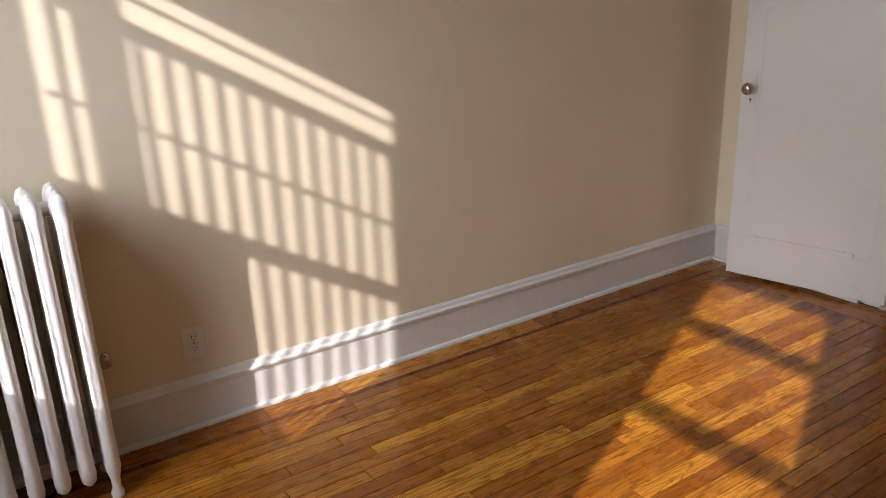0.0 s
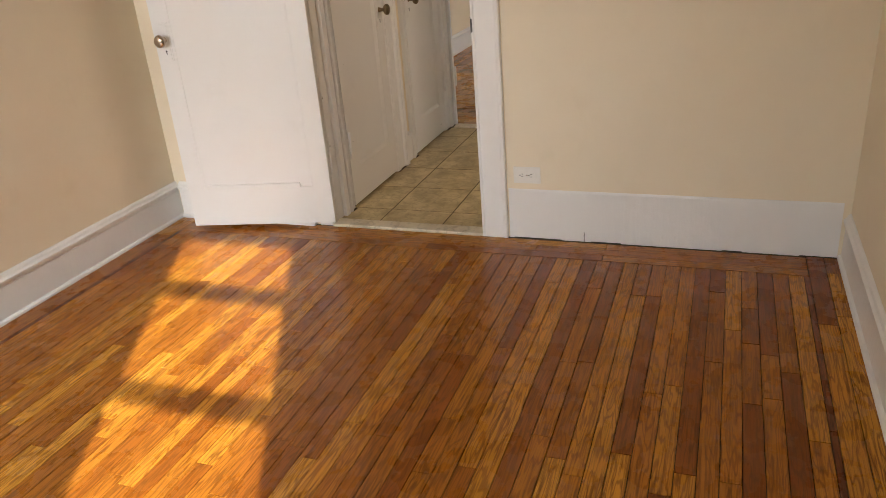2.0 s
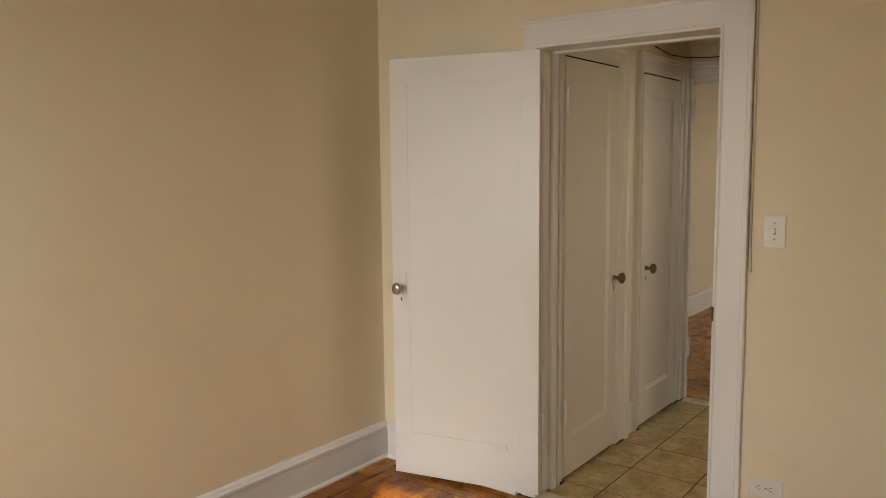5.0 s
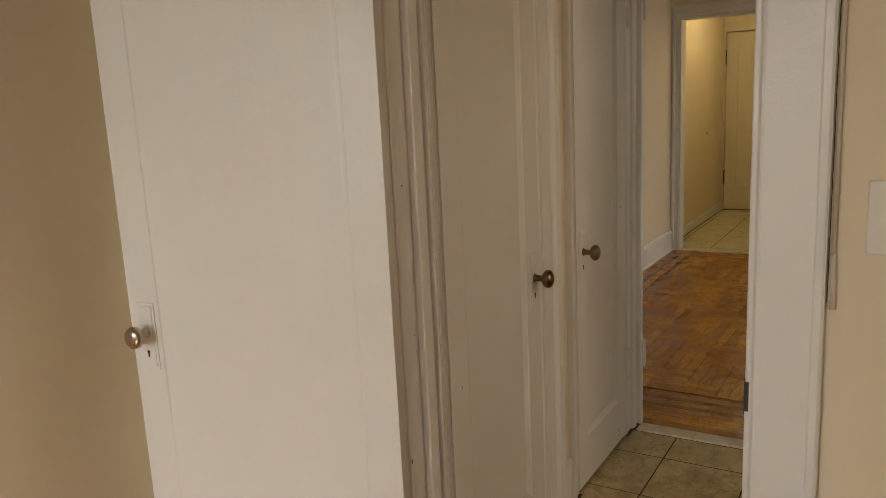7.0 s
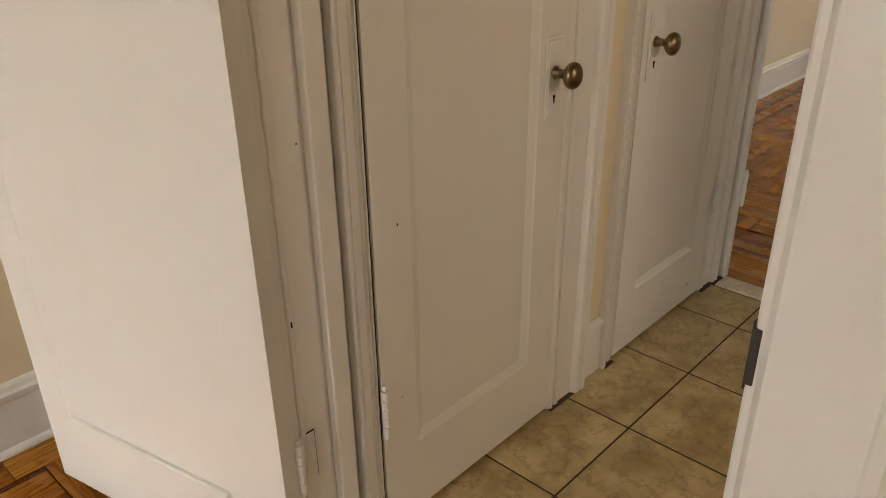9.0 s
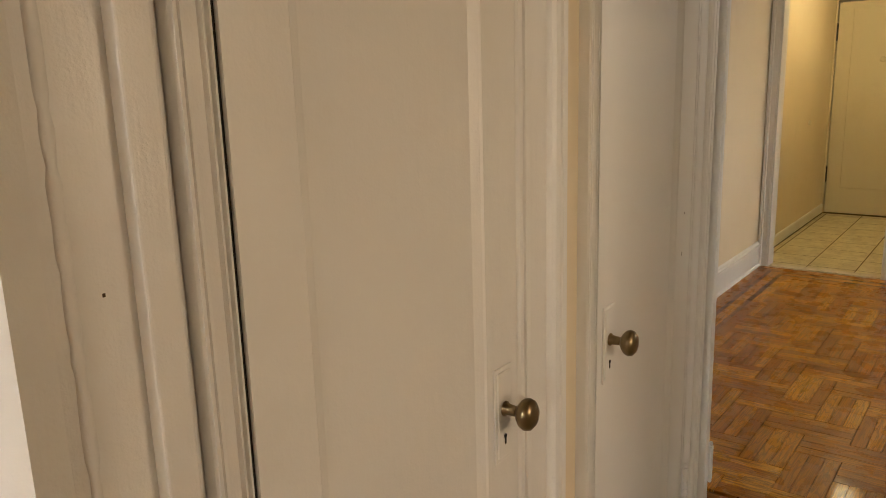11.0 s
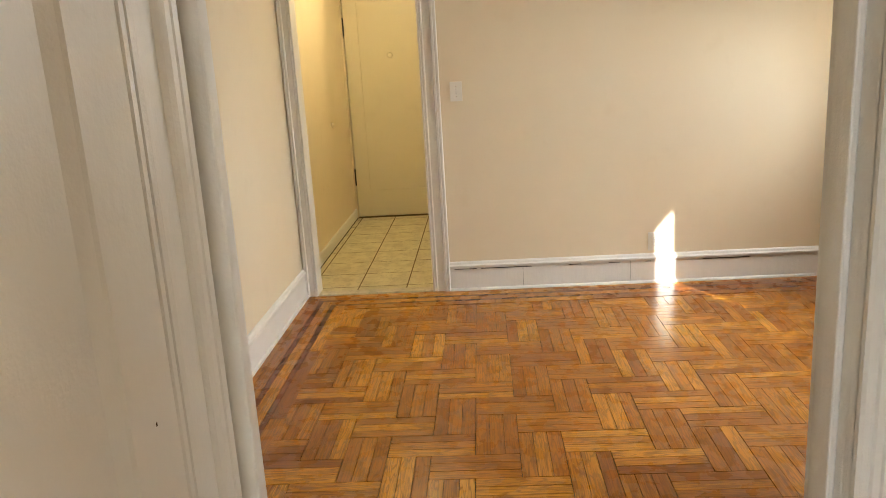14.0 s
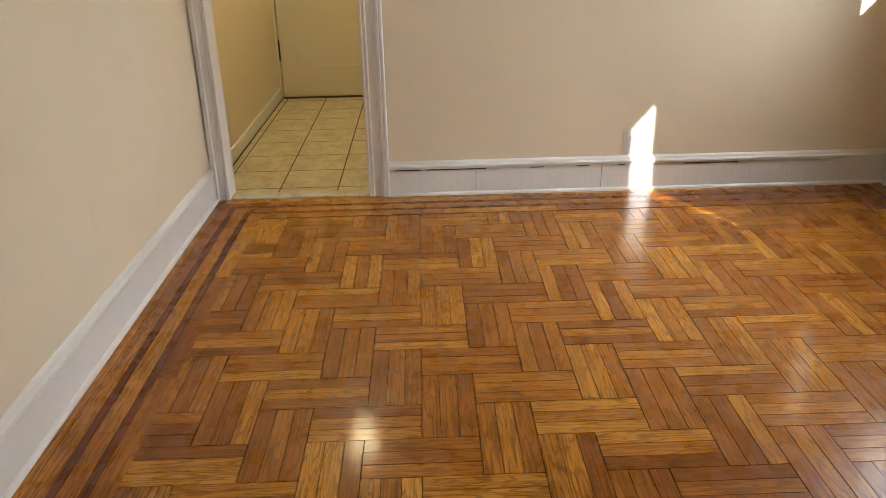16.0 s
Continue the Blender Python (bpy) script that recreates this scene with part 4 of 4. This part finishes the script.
for i in range(-14, 22):
    for j in range(-12, 16):
        d = (i + j) % 4
        cy, cx_ = 2.412 - CELL * (i + 0.5), 7.886 + CELL * (j + 0.5)
        if d == 0:
            blocks = [(cx_ + SW * (k - 1), cy - CELL / 2, 2 * CELL, SW, 90) for k in range(3)]
        elif d == 2:
            blocks = [(cx_ + CELL / 2, cy + SW * (k - 1), 2 * CELL, SW, 0) for k in range(3)]
        else:
            continue
        for bl in blocks:
            c = clip_strip(*bl)
            if c:
                c = (c[0], c[1], c[2] - GAP * 2.2, c[3] - GAP * 1.05, c[4], rng.uniform(-0.0005, 0.0005))
                inside = 7.25 < c[0] < 9.25 and c[1] > 1.12
                (near if inside and len(near) < 300 else rest).append(c)
for it in near:
    lay("parquet_strip", floor_liv, *it[:5], PARQUET, dz=it[5])
lay_rest("parquet_strips", floor_liv, rest, PARQUET_REST)


def border_line(off0, off1, material):
    """One frame of boards, off0..off1 in from the skirting, mitre-free, butted at the corners."""
    w = off1 - off0
    m = (off0 + off1) / 2
    for axis, at, e0, e1 in (("y", LY1 - 0.014 - m, LX0 + off0, LX1 - 0.014 - off0), ("x", LX1 - 0.014 - m, LY0 + off1, LY1 - 0.014 - off1), ("y", LY0 + m, LX0 + off0, LX1 - 0.014 - off0), ("x", LX0 + m, LY0 + off1, LY1 - 0.014 - off1)):
        e = e0
        while e < e1 - 0.01:
            l = min(rng.choice((0.6, 0.8, 1.0, 1.2)), e1 - e)
            if e1 - e - l < 0.15:
                l = e1 - e
            if axis == "y":
                lay("border_board", floor_liv, e + l / 2, at, l - GAP, w - GAP, 0, material)
            else:
                lay("border_board", floor_liv, at, e + l / 2, l - GAP, w - GAP, 90, material)
            e += l


for o0, o1, mt in ((0.0, 0.048, PARQUET), (0.048, 0.106, PARQUET), (0.106, 0.134, WALNUT), (0.134, 0.198, PARQUET), (0.198, 0.226, WALNUT), (0.226, 0.296, PARQUET)):
    border_line(o0, o1, mt)

# hall and foyer: square stone tiles, and the stone saddles in the doorways
TILES = {}


def tile(parent, x0, y0, x1, y1, material, dz=0.0):
    key = (round(x1 - x0, 3), round(y1 - y0, 3), material.name)
    if key not in TILES:
        bm = box(B(), -key[0] / 2, -key[1] / 2, -0.012, key[0] / 2, key[1] / 2, 0)
        bmesh.ops.bevel(bm, geom=[e for e in bm.edges if all(v.co.z > -0.001 for v in e.verts)], offset=0.0012, segments=2, profile=0.5, affect="EDGES")
        me = bpy.data.meshes.new("tile")
        finish(bm).to_mesh(me)
        bm.free()
        me.materials.append(material)
        TILES[key] = me
    ob = new("tile", TILES[key])
    ob.parent = parent
    ob.location = ((x0 + x1) / 2, (y0 + y1) / 2, dz)
    return ob


def tiled(parent, x0, y0, x1, y1, px, py, size, grout, material):
    xs = [x0] + [px + size * k for k in range(-30, 30) if x0 + 0.02 < px + size * k < x1 - 0.02] + [x1]
    ys = [y0] + [py + size * k for k in range(-30, 30) if y0 + 0.02 < py + size * k < y1 - 0.02] + [y1]
    for a, b in zip(xs, xs[1:]):
        for c, d in zip(ys, ys[1:]):
            tile(parent, a + grout / 2, c + grout / 2, b - grout / 2, d - grout / 2, material, rng.uniform(-0.0003, 0.0003))


floor_hall = thing("floor_hall", box(B(), BX1, -0.17, -0.2, HX1 + 0.12, HY1 + 0.12, -0.0009), GROUT, "beige mottled stone tile floor of the hall", "floor", kind="structure")
tiled(floor_hall, 4.295, HY0, 6.015, HY1, 5.132, 2.122, 0.3335, 0.0055, TILE_HALL)
floor_foy = thing("floor_foyer", box(B(), LX1, FY0, -0.2, FX1 + 0.3, FY1, -0.0005), GROUT_PALE, "cream stone tile floor of the foyer", "floor", kind="structure")
tiled(floor_foy, 10.175, FY0, FX1 - 0.004, FY1, 10.262, 2.877, 0.3345, 0.0075, TILE_FOYER)


def saddle(x0, x1, y0, y1):
    bm = box(B(), x0, y0, -0.01, x1, y1, 0.008)
    bmesh.ops.bevel(bm, geom=[e for e in bm.edges if all(v.co.z > 0 for v in e.verts)], offset=0.006, segments=3, profile=0.5, affect="EDGES")
    return thing("door_saddle", bm, SADDLE, "worn pale marble door saddle between two floors", "door saddle", kind="structure")


saddle(BX1 - 0.004, 4.292, BED_DOOR[0], BED_DOOR[1])
saddle(6.018, 6.098, LIV_DOOR[0], 2.303)
saddle(LX1 - 0.004, 10.172, FOY_DOOR[0], FOY_DOOR[1])
slab("floor_doorway", 6.098, LIV_DOOR[0], LX0, LIV_DOOR[1], SUBFLOOR, "oak boards in the doorway")
fl = bpy.data.objects["floor_doorway"]
lay("border_board", fl, 6.1345, (LIV_DOOR[0] + LIV_DOOR[1]) / 2, LIV_DOOR[1] - LIV_DOOR[0], 0.070, 90, PARQUET)
lay("border_board", fl, 6.2025, (LIV_DOOR[0] + LIV_DOOR[1]) / 2, LIV_DOOR[1] - LIV_DOOR[0], 0.062, 90, PARQUET)
thing("ground", box(B(), -60, -60, -4.2, 60, 60, -4.0), GROUT, "plain ground outside the building", "ground", kind="structure")
